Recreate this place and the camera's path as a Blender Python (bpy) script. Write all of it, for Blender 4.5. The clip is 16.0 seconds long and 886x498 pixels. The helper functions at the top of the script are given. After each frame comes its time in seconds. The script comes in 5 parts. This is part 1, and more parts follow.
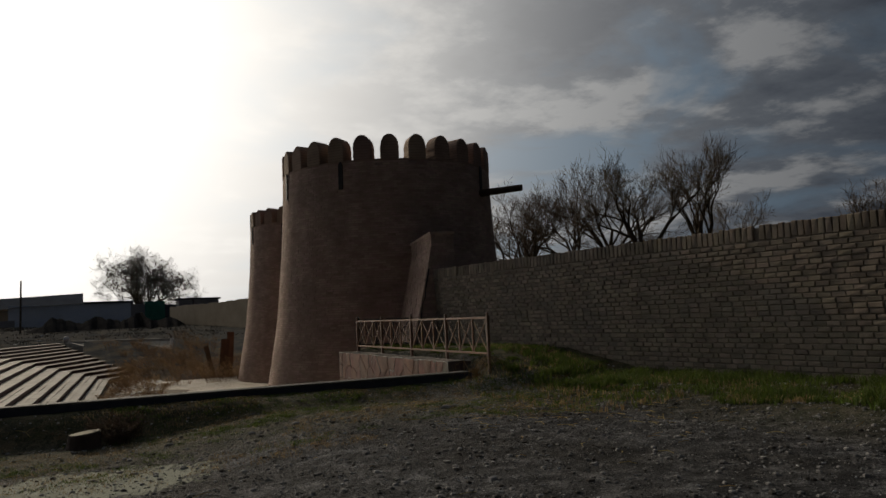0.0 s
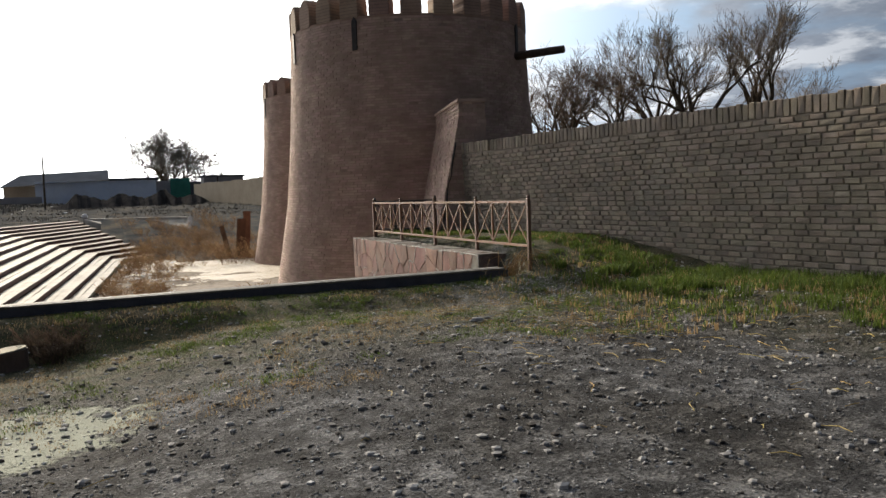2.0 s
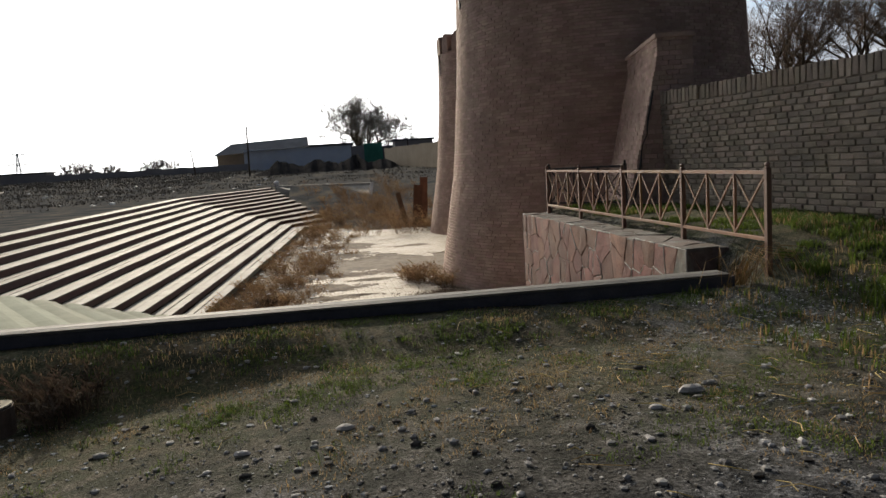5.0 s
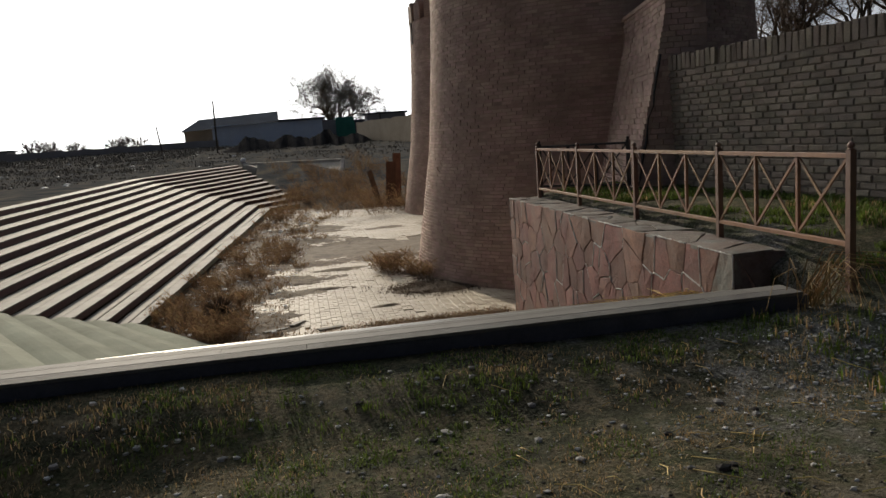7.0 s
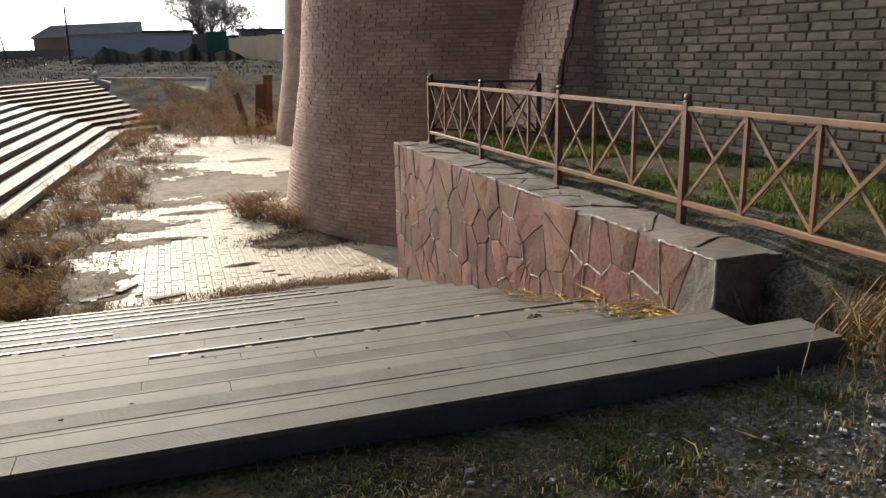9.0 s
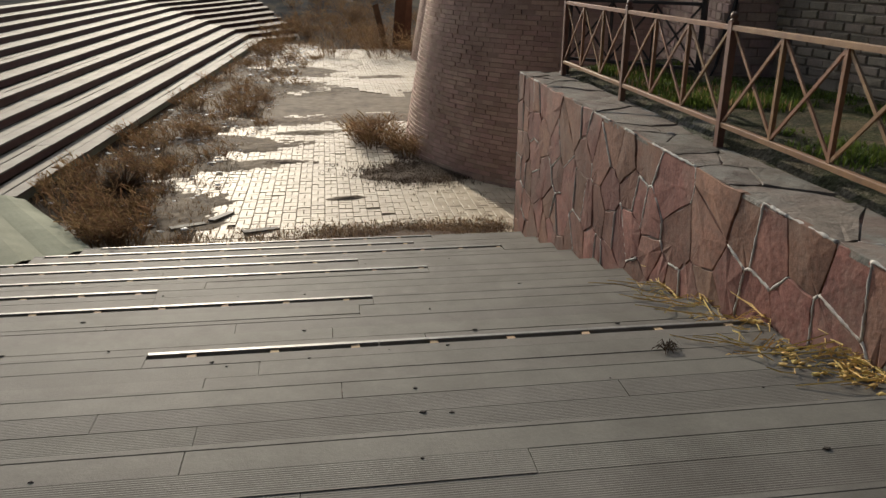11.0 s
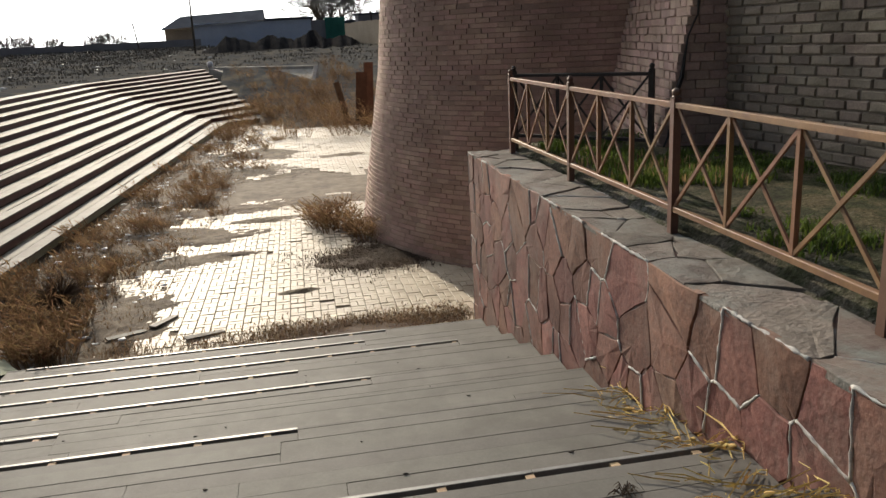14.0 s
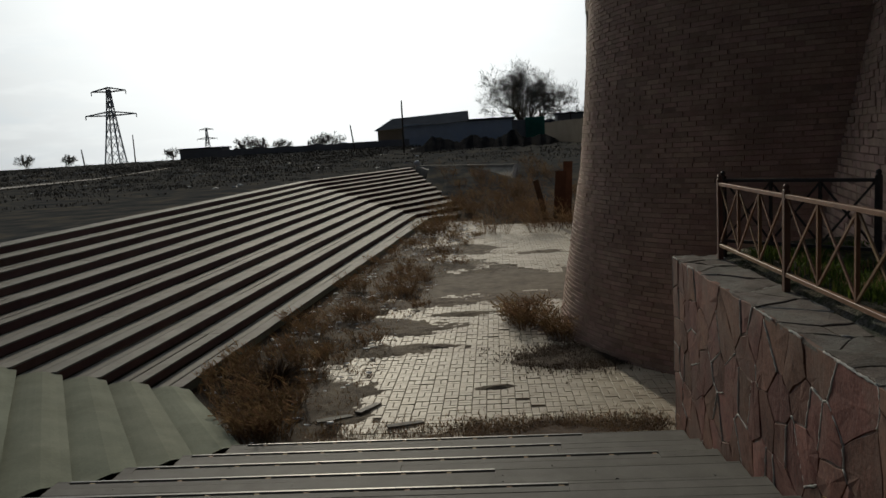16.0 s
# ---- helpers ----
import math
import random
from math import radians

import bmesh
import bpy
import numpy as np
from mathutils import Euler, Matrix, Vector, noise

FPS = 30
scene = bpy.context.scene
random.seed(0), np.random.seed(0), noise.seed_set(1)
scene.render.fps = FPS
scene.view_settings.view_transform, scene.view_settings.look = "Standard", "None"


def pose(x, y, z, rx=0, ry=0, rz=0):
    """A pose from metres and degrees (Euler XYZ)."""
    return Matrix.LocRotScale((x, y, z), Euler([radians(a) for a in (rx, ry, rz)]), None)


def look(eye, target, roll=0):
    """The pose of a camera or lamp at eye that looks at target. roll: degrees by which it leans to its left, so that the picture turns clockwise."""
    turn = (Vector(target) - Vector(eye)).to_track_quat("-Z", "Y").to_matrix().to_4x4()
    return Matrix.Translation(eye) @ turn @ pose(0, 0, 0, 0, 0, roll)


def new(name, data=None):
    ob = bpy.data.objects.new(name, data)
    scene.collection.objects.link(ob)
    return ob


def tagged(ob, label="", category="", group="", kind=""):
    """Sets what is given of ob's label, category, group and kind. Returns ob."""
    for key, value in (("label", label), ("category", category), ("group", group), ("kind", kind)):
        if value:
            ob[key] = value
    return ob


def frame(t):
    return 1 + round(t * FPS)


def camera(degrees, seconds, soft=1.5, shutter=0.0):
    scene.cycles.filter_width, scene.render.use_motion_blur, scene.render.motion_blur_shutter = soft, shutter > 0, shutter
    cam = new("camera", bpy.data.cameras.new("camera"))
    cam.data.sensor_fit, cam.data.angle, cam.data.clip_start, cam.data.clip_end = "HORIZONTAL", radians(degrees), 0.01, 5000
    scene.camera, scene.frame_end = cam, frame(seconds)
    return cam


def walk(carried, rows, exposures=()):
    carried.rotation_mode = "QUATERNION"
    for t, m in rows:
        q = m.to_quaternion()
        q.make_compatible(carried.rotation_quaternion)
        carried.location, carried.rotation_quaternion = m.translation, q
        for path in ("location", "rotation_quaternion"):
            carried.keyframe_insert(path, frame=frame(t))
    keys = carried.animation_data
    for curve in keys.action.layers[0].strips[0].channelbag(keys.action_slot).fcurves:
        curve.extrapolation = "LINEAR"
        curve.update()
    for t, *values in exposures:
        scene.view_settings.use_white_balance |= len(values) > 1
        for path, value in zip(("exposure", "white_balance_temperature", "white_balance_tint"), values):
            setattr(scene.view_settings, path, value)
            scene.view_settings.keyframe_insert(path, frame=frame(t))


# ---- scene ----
cam = camera(59.0, 16.0)
PATH = [
    (0, (-6.627, -13.405, 1.11), (-5.795, -11.594, 1.275), -2.5),
    (0.5, (-6.153, -12.488, 1.109), (-5.259, -10.704, 1.247), -1.6),
    (1, (-5.974, -12.1, 1.223), (-5.11, -10.297, 1.186), -0.45),
    (1.5, (-5.729, -11.34, 1.163), (-4.881, -9.531, 1.087), -0.7),
    (2, (-5.439, -10.679, 1.175), (-4.68, -8.834, 1.034), -2.1),
    (2.5, (-5.222, -10.104, 1.174), (-4.685, -8.183, 1.032), -3.0),
    (3, (-4.973, -9.546, 1.154), (-4.567, -7.593, 1.016), -3.0),
    (3.5, (-4.72, -9.043, 1.188), (-4.385, -7.079, 1.014), -2.7),
    (4, (-4.516, -8.421, 1.215), (-4.144, -6.469, 0.991), -3.0),
    (4.5, (-4.273, -7.882, 1.226), (-3.936, -5.921, 1.022), -3.4),
    (4.7, (-4.157, -7.665, 1.252), (-3.854, -5.699, 1.044), -3.1),
    (6.8, (-3.742, -5.492, 1.377), (-3.485, -3.528, 1.105), -3.9),
    (7, (-3.708, -5.27, 1.384), (-3.365, -3.321, 1.094), -4.1),
    (7.5, (-3.499, -4.645, 1.432), (-3.129, -2.706, 1.11), -3.6),
    (8, (-3.408, -3.971, 1.405), (-2.94, -2.049, 1.113), -2.8),
    (8.5, (-3.25, -3.404, 1.393), (-2.609, -1.544, 1.034), -1.6),
    (9, (-3.108, -2.865, 1.421), (-2.484, -1.028, 0.936), -1.1),
    (9.5, (-2.986, -2.408, 1.373), (-2.463, -0.555, 0.833), 0.1),
    (10, (-2.763, -2.004, 1.324), (-2.494, -0.111, 0.738), 0.4),
    (12.5, (-2.03, -0.908, 1.51), (-1.636, 0.902, 0.753), -1.5),
    (13, (-1.899, -0.845, 1.493), (-1.411, 0.953, 0.767), -2.6),
    (13.5, (-1.985, -0.841, 1.518), (-1.568, 1.008, 0.88), -2.7),
    (14, (-1.982, -0.793, 1.501), (-1.651, 1.109, 0.979), -2.9),
    (14.5, (-2.007, -0.889, 1.557), (-1.817, 1.057, 1.138), -3.5),
    (15, (-2.045, -0.931, 1.584), (-2.004, 1.031, 1.203), -3.6),
    (15.5, (-2.046, -0.918, 1.597), (-2.114, 1.055, 1.28), -3.9),
    (16, (-2.081, -0.923, 1.609), (-2.219, 1.055, 1.348), -3.4),
]
EXPOSURES = [(0, -1.64, 6850, 10), (0.5, -1.74, 6850, 10), (1.0, 0.16, 6500, 10), (1.5, 0.16, 6500, 10), (2.0, 0.28, 6500, 10), (2.5, 0.0, 6500, 10), (3.0, -0.21, 6500, 10), (3.5, -0.56, 6500, 10), (4.0, -0.16, 6500, 10), (4.5, -0.16, 6500, 10), (7, -0.6, 6500, 10), (7.5, 0.21, 6500, 10), (8.0, 0.15, 6500, 10), (8.5, 0.13, 6500, 10), (9.0, 0.42, 6500, 10), (9.5, 0.43, 6500, 10), (10, 0.15, 6500, 10), (12.5, -0.35, 6500, 10), (13, 0.08, 6500, 10), (13.5, 0.14, 6500, 10), (14.0, 0.09, 6500, 10), (14.5, -0.42, 6450, 9), (15.0, -1.03, 6350, 7), (15.5, -1.4, 6280, 6), (16, -1.73, 6280, 6)]
walk(cam, [(t, look(eye, target, roll)) for t, eye, target, roll in PATH], EXPOSURES)

# ---- light ----
SUN_AZ, SUN_EL = radians(-11.5), radians(19.5)
TO_SUN = Vector((math.sin(SUN_AZ) * math.cos(SUN_EL), math.cos(SUN_AZ) * math.cos(SUN_EL), math.sin(SUN_EL)))
sun = new("sun", bpy.data.lights.new("sun", "SUN"))
sun.data.energy, sun.data.angle, sun.data.color = 5.0, radians(0.6), (1.0, 0.87, 0.68)
sun.matrix_world = look((0, 0, 60), Vector((0, 0, 60)) - TO_SUN)

world = bpy.data.worlds.new("sky")
scene.world = world
world.use_nodes = True


def node(nt, kind, **values):
    """A node with its inputs set by name; a value that is a socket is linked."""
    n = nt.nodes.new(kind)
    for key, value in values.items():
        key = key.replace("_", " ")
        if isinstance(value, bpy.types.NodeSocket):
            nt.links.new(value, n.inputs[key])
        else:
            n.inputs[key].default_value = value
    return n


def op(nt, what, a, b=0.0, c=None):
    n = nt.nodes.new("ShaderNodeMath")
    n.operation = what
    for i, v in enumerate((a, b, c)):
        if v is None:
            continue
        if isinstance(v, bpy.types.NodeSocket):
            nt.links.new(v, n.inputs[i])
        else:
            n.inputs[i].default_value = v
    return n.outputs[0]


def mix(nt, fac, a, b, mode="MIX"):
    n = nt.nodes.new("ShaderNodeMixRGB")
    n.blend_type = mode
    for key, v in (("Fac", fac), ("Color1", a), ("Color2", b)):
        if isinstance(v, bpy.types.NodeSocket):
            nt.links.new(v, n.inputs[key])
        elif key == "Fac":
            n.inputs[key].default_value = v
        else:
            n.inputs[key].default_value = (*v[:3], 1)
    return n.outputs[0]


def ramp(nt, fac, *stops):
    n = nt.nodes.new("ShaderNodeValToRGB")
    nt.links.new(fac, n.inputs[0])
    while len(n.color_ramp.elements) < len(stops):
        n.color_ramp.elements.new(0.5)
    for e, (p, c) in zip(n.color_ramp.elements, stops):
        e.position, e.color = p, (*((c, c, c) if isinstance(c, (int, float)) else c), 1)
    return n.outputs[0]


def build_sky():
    nt = world.node_tree
    nt.nodes.clear()
    sky = nt.nodes.new("ShaderNodeTexSky")
    sky.sky_type, sky.sun_disc = "NISHITA", False
    sky.sun_elevation, sky.sun_rotation = SUN_EL, SUN_AZ
    sky.air_density, sky.dust_density = 1.0, 2.0
    co = nt.nodes.new("ShaderNodeTexCoord").outputs["Generated"]
    sep = nt.nodes.new("ShaderNodeSeparateXYZ")
    nt.links.new(co, sep.inputs[0])
    up = op(nt, "ADD", op(nt, "MAXIMUM", sep.outputs[2], 0.0), 0.16)
    flat = nt.nodes.new("ShaderNodeCombineXYZ")
    nt.links.new(op(nt, "DIVIDE", sep.outputs[0], up), flat.inputs[0])
    nt.links.new(op(nt, "DIVIDE", sep.outputs[1], up), flat.inputs[1])
    cloud = node(nt, "ShaderNodeTexNoise", Vector=flat.outputs[0], Scale=1.5, Detail=9.0, Roughness=0.55, Distortion=0.35)
    shade = node(nt, "ShaderNodeTexNoise", Vector=flat.outputs[0], Scale=2.3, Detail=7.0, Roughness=0.6)
    dot = nt.nodes.new("ShaderNodeVectorMath")
    dot.operation = "DOT_PRODUCT"
    nt.links.new(co, dot.inputs[0])
    dot.inputs[1].default_value = TO_SUN
    facing = op(nt, "MAXIMUM", dot.outputs["Value"], 0.0)
    near = op(nt, "POWER", facing, 9.0)
    wide = op(nt, "POWER", facing, 5.5)
    half = op(nt, "POWER", op(nt, "ADD", op(nt, "MULTIPLY", dot.outputs["Value"], 0.5), 0.5), 4.6)
    cover = ramp(nt, cloud.outputs[0], (0.36, 0.0), (0.50, 1.0))
    tone = ramp(nt, shade.outputs[0], (0.36, (7.0, 8.2, 10.4)), (0.5, (12.0, 13.6, 16.0)), (0.6, (32.0, 33.0, 34.0)))
    lit = mix(nt, wide, tone, (36.0, 35.8, 35.5))
    colour = mix(nt, op(nt, "MULTIPLY", cover, 0.92), mix(nt, 0.6, sky.outputs[0], (20.0, 29.0, 39.0)), lit)
    colour = mix(nt, half, mix(nt, 1.0, colour, (0.076, 0.082, 0.1), "MULTIPLY"), colour)
    glow = mix(nt, op(nt, "MINIMUM", op(nt, "MULTIPLY", near, 1.2), 0.95), colour, (84.0, 83.0, 81.0))
    back = node(nt, "ShaderNodeBackground", Color=glow, Strength=0.05)
    out = nt.nodes.new("ShaderNodeOutputWorld")
    nt.links.new(back.outputs[0], out.inputs[0])


build_sky()


# ---- materials ----
def material(name, dark, light, scale=6.0, fine=60.0, rough=0.85, bump=0.3, metal=0.0, vary=0.25, island=False, stain=None, amount=0.0, spec=0.3, depth=0.01, thin=0.0):
    """A surface with two scales of grain between two colours, a shift per piece, a stain colour and a fine relief."""
    m = bpy.data.materials.new(name)
    m.use_nodes = True
    nt = m.node_tree
    b = nt.nodes["Principled BSDF"]
    co = nt.nodes.new("ShaderNodeNewGeometry").outputs["Position"]
    big = node(nt, "ShaderNodeTexNoise", Vector=co, Scale=scale, Detail=5.0, Roughness=0.6).outputs[0]
    small = node(nt, "ShaderNodeTexNoise", Vector=co, Scale=fine, Detail=4.0, Roughness=0.65).outputs[0]
    grain = op(nt, "ADD", op(nt, "MULTIPLY", big, 0.6), op(nt, "MULTIPLY", small, 0.4))
    colour = ramp(nt, grain, (0.33, dark), (0.67, light))
    if vary:
        if island:
            r = op(nt, "FRACT", op(nt, "ADD", nt.nodes.new("ShaderNodeNewGeometry").outputs["Random Per Island"], nt.nodes.new("ShaderNodeObjectInfo").outputs["Random"]))
        else:
            r = nt.nodes.new("ShaderNodeObjectInfo").outputs["Random"]
        h = node(nt, "ShaderNodeHueSaturation", Color=colour, Value=op(nt, "ADD", op(nt, "MULTIPLY", r, 2 * vary), 1 - vary))
        nt.links.new(op(nt, "ADD", op(nt, "MULTIPLY", op(nt, "FRACT", op(nt, "MULTIPLY", r, 7.31)), 0.03), 0.485), h.inputs["Hue"])
        colour = h.outputs[0]
    if stain:
        patch = node(nt, "ShaderNodeTexNoise", Vector=co, Scale=scale * 0.37, Detail=6.0, Roughness=0.7).outputs[0]
        colour = mix(nt, op(nt, "MULTIPLY", ramp(nt, patch, (0.48, 0.0), (0.62, 1.0)), amount), colour, stain)
    nt.links.new(colour, b.inputs["Base Color"])
    nt.links.new(op(nt, "ADD", op(nt, "MULTIPLY", small, 0.25), rough - 0.125), b.inputs["Roughness"])
    b.inputs["Metallic"].default_value, b.inputs["Specular IOR Level"].default_value = metal, spec
    if bump:
        n = node(nt, "ShaderNodeBump", Height=grain, Strength=bump, Distance=depth)
        nt.links.new(n.outputs[0], b.inputs["Normal"])
    if thin:
        # light passes through thin blades
        leaf = nt.nodes.new("ShaderNodeBsdfTranslucent")
        nt.links.new(colour, leaf.inputs["Color"])
        both = nt.nodes.new("ShaderNodeMixShader")
        both.inputs[0].default_value = thin
        nt.links.new(b.outputs[0], both.inputs[1])
        nt.links.new(leaf.outputs[0], both.inputs[2])
        nt.links.new(both.outputs[0], nt.nodes["Material Output"].inputs["Surface"])
    return m


BRICK = material("dun brick", (0.16, 0.125, 0.092), (0.33, 0.27, 0.205), 3.0, 45.0, 0.9, 0.6, vary=0.27, island=True, stain=(0.19, 0.17, 0.15), amount=0.4)
MORTAR = material("dun mortar", (0.16, 0.13, 0.102), (0.27, 0.225, 0.18), 4.0, 50.0, 0.95, 0.5, vary=0)
TOWER_MORTAR = material("brown mortar", (0.28, 0.195, 0.155), (0.43, 0.315, 0.255), 4.0, 50.0, 0.95, 0.5, vary=0)
TOWER_BRICK = material("brown brick", (0.33, 0.222, 0.178), (0.55, 0.40, 0.325), 1.4, 40.0, 0.9, 0.5, vary=0.15, island=True, stain=(0.2, 0.145, 0.125), amount=0.4)
STONE = material("red porphyry", (0.09, 0.042, 0.034), (0.25, 0.122, 0.09), 3.0, 24.0, 0.8, 0.7, vary=0.28, stain=(0.21, 0.155, 0.125), amount=0.45, depth=0.016)
SMEARED = material("mortar-smeared stone", (0.1, 0.07, 0.056), (0.2, 0.17, 0.145), 4.0, 28.0, 0.88, 0.8, vary=0.3, stain=(0.17, 0.205, 0.19), amount=0.6, depth=0.02)
CAP_AND_SHADED_END = material("grey stone of cap and shaded end", (0.075, 0.062, 0.053), (0.2, 0.165, 0.145), 5.0, 30.0, 0.85, 1.0, vary=0.3, stain=(0.22, 0.235, 0.215), amount=0.45, depth=0.035)
GROUT = material("patchy grout", (0.17, 0.1, 0.08), (0.31, 0.205, 0.165), 9.0, 60.0, 0.9, 0.8, vary=0, stain=(0.42, 0.40, 0.37), amount=0.75)
PALE_MORTAR = material("pale mortar seam", (0.30, 0.285, 0.265), (0.58, 0.56, 0.53), 9.0, 60.0, 0.9, 0.8, vary=0, stain=(0.22, 0.29, 0.27), amount=0.4)
BOARD = material("weathered deck board", (0.092, 0.087, 0.076), (0.152, 0.144, 0.127), 3.0, 70.0, 0.76, 0.25, vary=0.07, stain=(0.07, 0.063, 0.054), amount=0.5, spec=0.4)
SKIRT = material("dark skirting plank", (0.045, 0.047, 0.056), (0.095, 0.097, 0.112), 3.0, 50.0, 0.7, 0.3, vary=0.1)
CHIP = material("pale stone chip", (0.34, 0.34, 0.34), (0.62, 0.61, 0.59), 9.0, 70.0, 0.8, 0.3, vary=0.35, island=True)
TREAD = material("pale deck board", (0.14, 0.13, 0.112), (0.235, 0.22, 0.19), 1.2, 60.0, 0.78, 0.25, vary=0.2, stain=(0.10, 0.08, 0.066), amount=0.5, spec=0.3)
# treads turned from the sun: their lack of glint is painted as darker colour
GLINTLESS_TREAD = material("red-brown tread without sun glint", (0.045, 0.025, 0.022), (0.085, 0.052, 0.045), 1.2, 60.0, 0.8, 0.25, vary=0.2, spec=0.2)
RISER = material("dark red riser", (0.085, 0.04, 0.034), (0.14, 0.07, 0.06), 3.0, 50.0, 0.7, 0.3, vary=0.2)
JOIST = material("pine joist", (0.32, 0.22, 0.13), (0.5, 0.36, 0.22), 5.0, 60.0, 0.8, 0.3, vary=0.15)
PAVER = material("pale paver", (0.38, 0.315, 0.225), (0.58, 0.5, 0.375), 2.0, 50.0, 0.6, 0.4, vary=0.12, stain=(0.29, 0.23, 0.16), amount=0.45, spec=0.35)
SAND = material("paver bed", (0.12, 0.095, 0.07), (0.24, 0.195, 0.145), 4.0, 40.0, 0.95, 0.8, vary=0, stain=(0.09, 0.068, 0.05), amount=0.6)
SOIL = material("dark soil", (0.07, 0.05, 0.035), (0.20, 0.155, 0.11), 6.0, 45.0, 0.95, 0.9, vary=0.15, stain=(0.24, 0.19, 0.13), amount=0.5, depth=0.03)
FENCE = material("ochre fence paint", (0.20, 0.105, 0.052), (0.30, 0.165, 0.085), 8.0, 90.0, 0.45, 0.15, vary=0.06, stain=(0.13, 0.065, 0.04), amount=0.5, spec=0.5)
POST = material("brown post paint", (0.12, 0.066, 0.042), (0.20, 0.112, 0.07), 8.0, 90.0, 0.5, 0.15, vary=0.06, spec=0.5)
# fence iron; its black also stands for shade inside the slits and crack
IRON_AND_SHADE = material("black iron", (0.03, 0.028, 0.027), (0.07, 0.06, 0.055), 9.0, 80.0, 0.55, 0.2, vary=0, metal=0.3)
TWIG = material("fine twigs", (0.13, 0.095, 0.07), (0.26, 0.20, 0.15), 1.0, 20.0, 0.9, 0, vary=0.15)
# far crowns: distance haze painted in as a paler twig colour
HAZE_TWIG = material("haze-paled twigs", (0.24, 0.21, 0.19), (0.40, 0.36, 0.33), 0.2, 4.0, 0.9, 0, vary=0.1, thin=0.3)
SHEET = material("pale green-grey sheet", (0.19, 0.205, 0.155), (0.30, 0.315, 0.24), 1.5, 40.0, 0.88, 0.25, vary=0.16, stain=(0.15, 0.155, 0.11), amount=0.5, spec=0.06)
BARK = material("dark bark", (0.055, 0.04, 0.03), (0.13, 0.10, 0.075), 5.0, 50.0, 0.9, 0.5, vary=0.12)
TIMBER = material("dark timber", (0.05, 0.03, 0.022), (0.11, 0.07, 0.05), 4.0, 60.0, 0.85, 0.5, vary=0.1)
GRASS = material("green grass", (0.045, 0.078, 0.012), (0.13, 0.175, 0.035), 1.3, 20.0, 0.75, 0, vary=0.4, island=True, thin=0.4)
DRY = material("dry grass", (0.20, 0.13, 0.06), (0.42, 0.31, 0.16), 1.3, 20.0, 0.8, 0, vary=0.35, island=True, thin=0.4)
WEED = material("russet weed", (0.13, 0.075, 0.04), (0.31, 0.205, 0.11), 1.3, 20.0, 0.85, 0, vary=0.4, island=True, thin=0.4)
DULL = material("dark dead weed", (0.05, 0.036, 0.026), (0.15, 0.105, 0.07), 1.3, 20.0, 0.9, 0, vary=0.4, island=True, thin=0.2)
STUMP_TOP = material("sawn wood", (0.26, 0.23, 0.16), (0.40, 0.36, 0.27), 8.0, 70.0, 0.9, 0.5, vary=0)
ALU = material("worn metal strip", (0.15, 0.148, 0.138), (0.27, 0.265, 0.25), 6.0, 70.0, 0.5, 0.2, metal=0.3, vary=0.1, spec=0.5)
# brown brush with atmospheric lightening mixed into its base colour
HAZE_BRUSH = material("haze-greyed brush", (0.085, 0.08, 0.072), (0.16, 0.14, 0.115), 0.2, 5.0, 0.9, 0, vary=0.2, island=True)
STRAW = material("yellow straw", (0.42, 0.28, 0.08), (0.66, 0.50, 0.20), 4.0, 40.0, 0.7, 0, vary=0.25, island=True)
PEBBLE = material("grey pebble", (0.15, 0.145, 0.14), (0.42, 0.40, 0.37), 9.0, 70.0, 0.85, 0.3, vary=0.55, island=True)
CONCRETE = material("grey concrete", (0.22, 0.20, 0.18), (0.38, 0.35, 0.31), 1.5, 35.0, 0.85, 0.4, vary=0.1, stain=(0.15, 0.13, 0.11), amount=0.4)
WHITEWASH = material("blue-white wash", (0.72, 0.79, 0.9), (0.85, 0.9, 0.95), 0.3, 3.0, 0.85, 0.2, vary=0, stain=(0.5, 0.52, 0.55), amount=0.3)
SLATE = material("grey roof sheet", (0.085, 0.09, 0.1), (0.15, 0.16, 0.175), 0.4, 6.0, 0.85, 0.2, vary=0.05, spec=0.1)
GREEN = material("green paint", (0.03, 0.17, 0.12), (0.06, 0.27, 0.19), 0.6, 6.0, 0.5, 0.1, vary=0)
CLAY = material("beige clay wall", (0.36, 0.28, 0.19), (0.52, 0.42, 0.30), 0.3, 4.0, 0.9, 0.3, vary=0)
# dark mud brick, raised to a light grey that imitates the haze before it
HAZE_MUD = material("haze-lightened mud wall", (0.30, 0.285, 0.28), (0.42, 0.40, 0.39), 0.3, 4.0, 0.9, 0.3, vary=0)
# pylon steel, its colour lightened to look seen through haze
HAZE_STEEL = material("galvanised steel paled for haze", (0.42, 0.44, 0.46), (0.56, 0.58, 0.6), 1.0, 8.0, 0.6, 0, metal=0.0, vary=0)
RUST = material("rusty sheet", (0.05, 0.026, 0.019), (0.115, 0.06, 0.04), 2.0, 20.0, 0.85, 0.4, vary=0.2)
LITTER = material("white litter", (0.55, 0.56, 0.58), (0.8, 0.8, 0.8), 5.0, 40.0, 0.6, 0.2, vary=0.2, island=True)
COAL = material("dark clod", (0.03, 0.027, 0.024), (0.08, 0.07, 0.06), 9.0, 70.0, 0.9, 0.4, vary=0.3, island=True)
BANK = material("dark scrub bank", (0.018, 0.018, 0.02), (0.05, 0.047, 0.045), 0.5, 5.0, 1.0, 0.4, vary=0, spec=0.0)


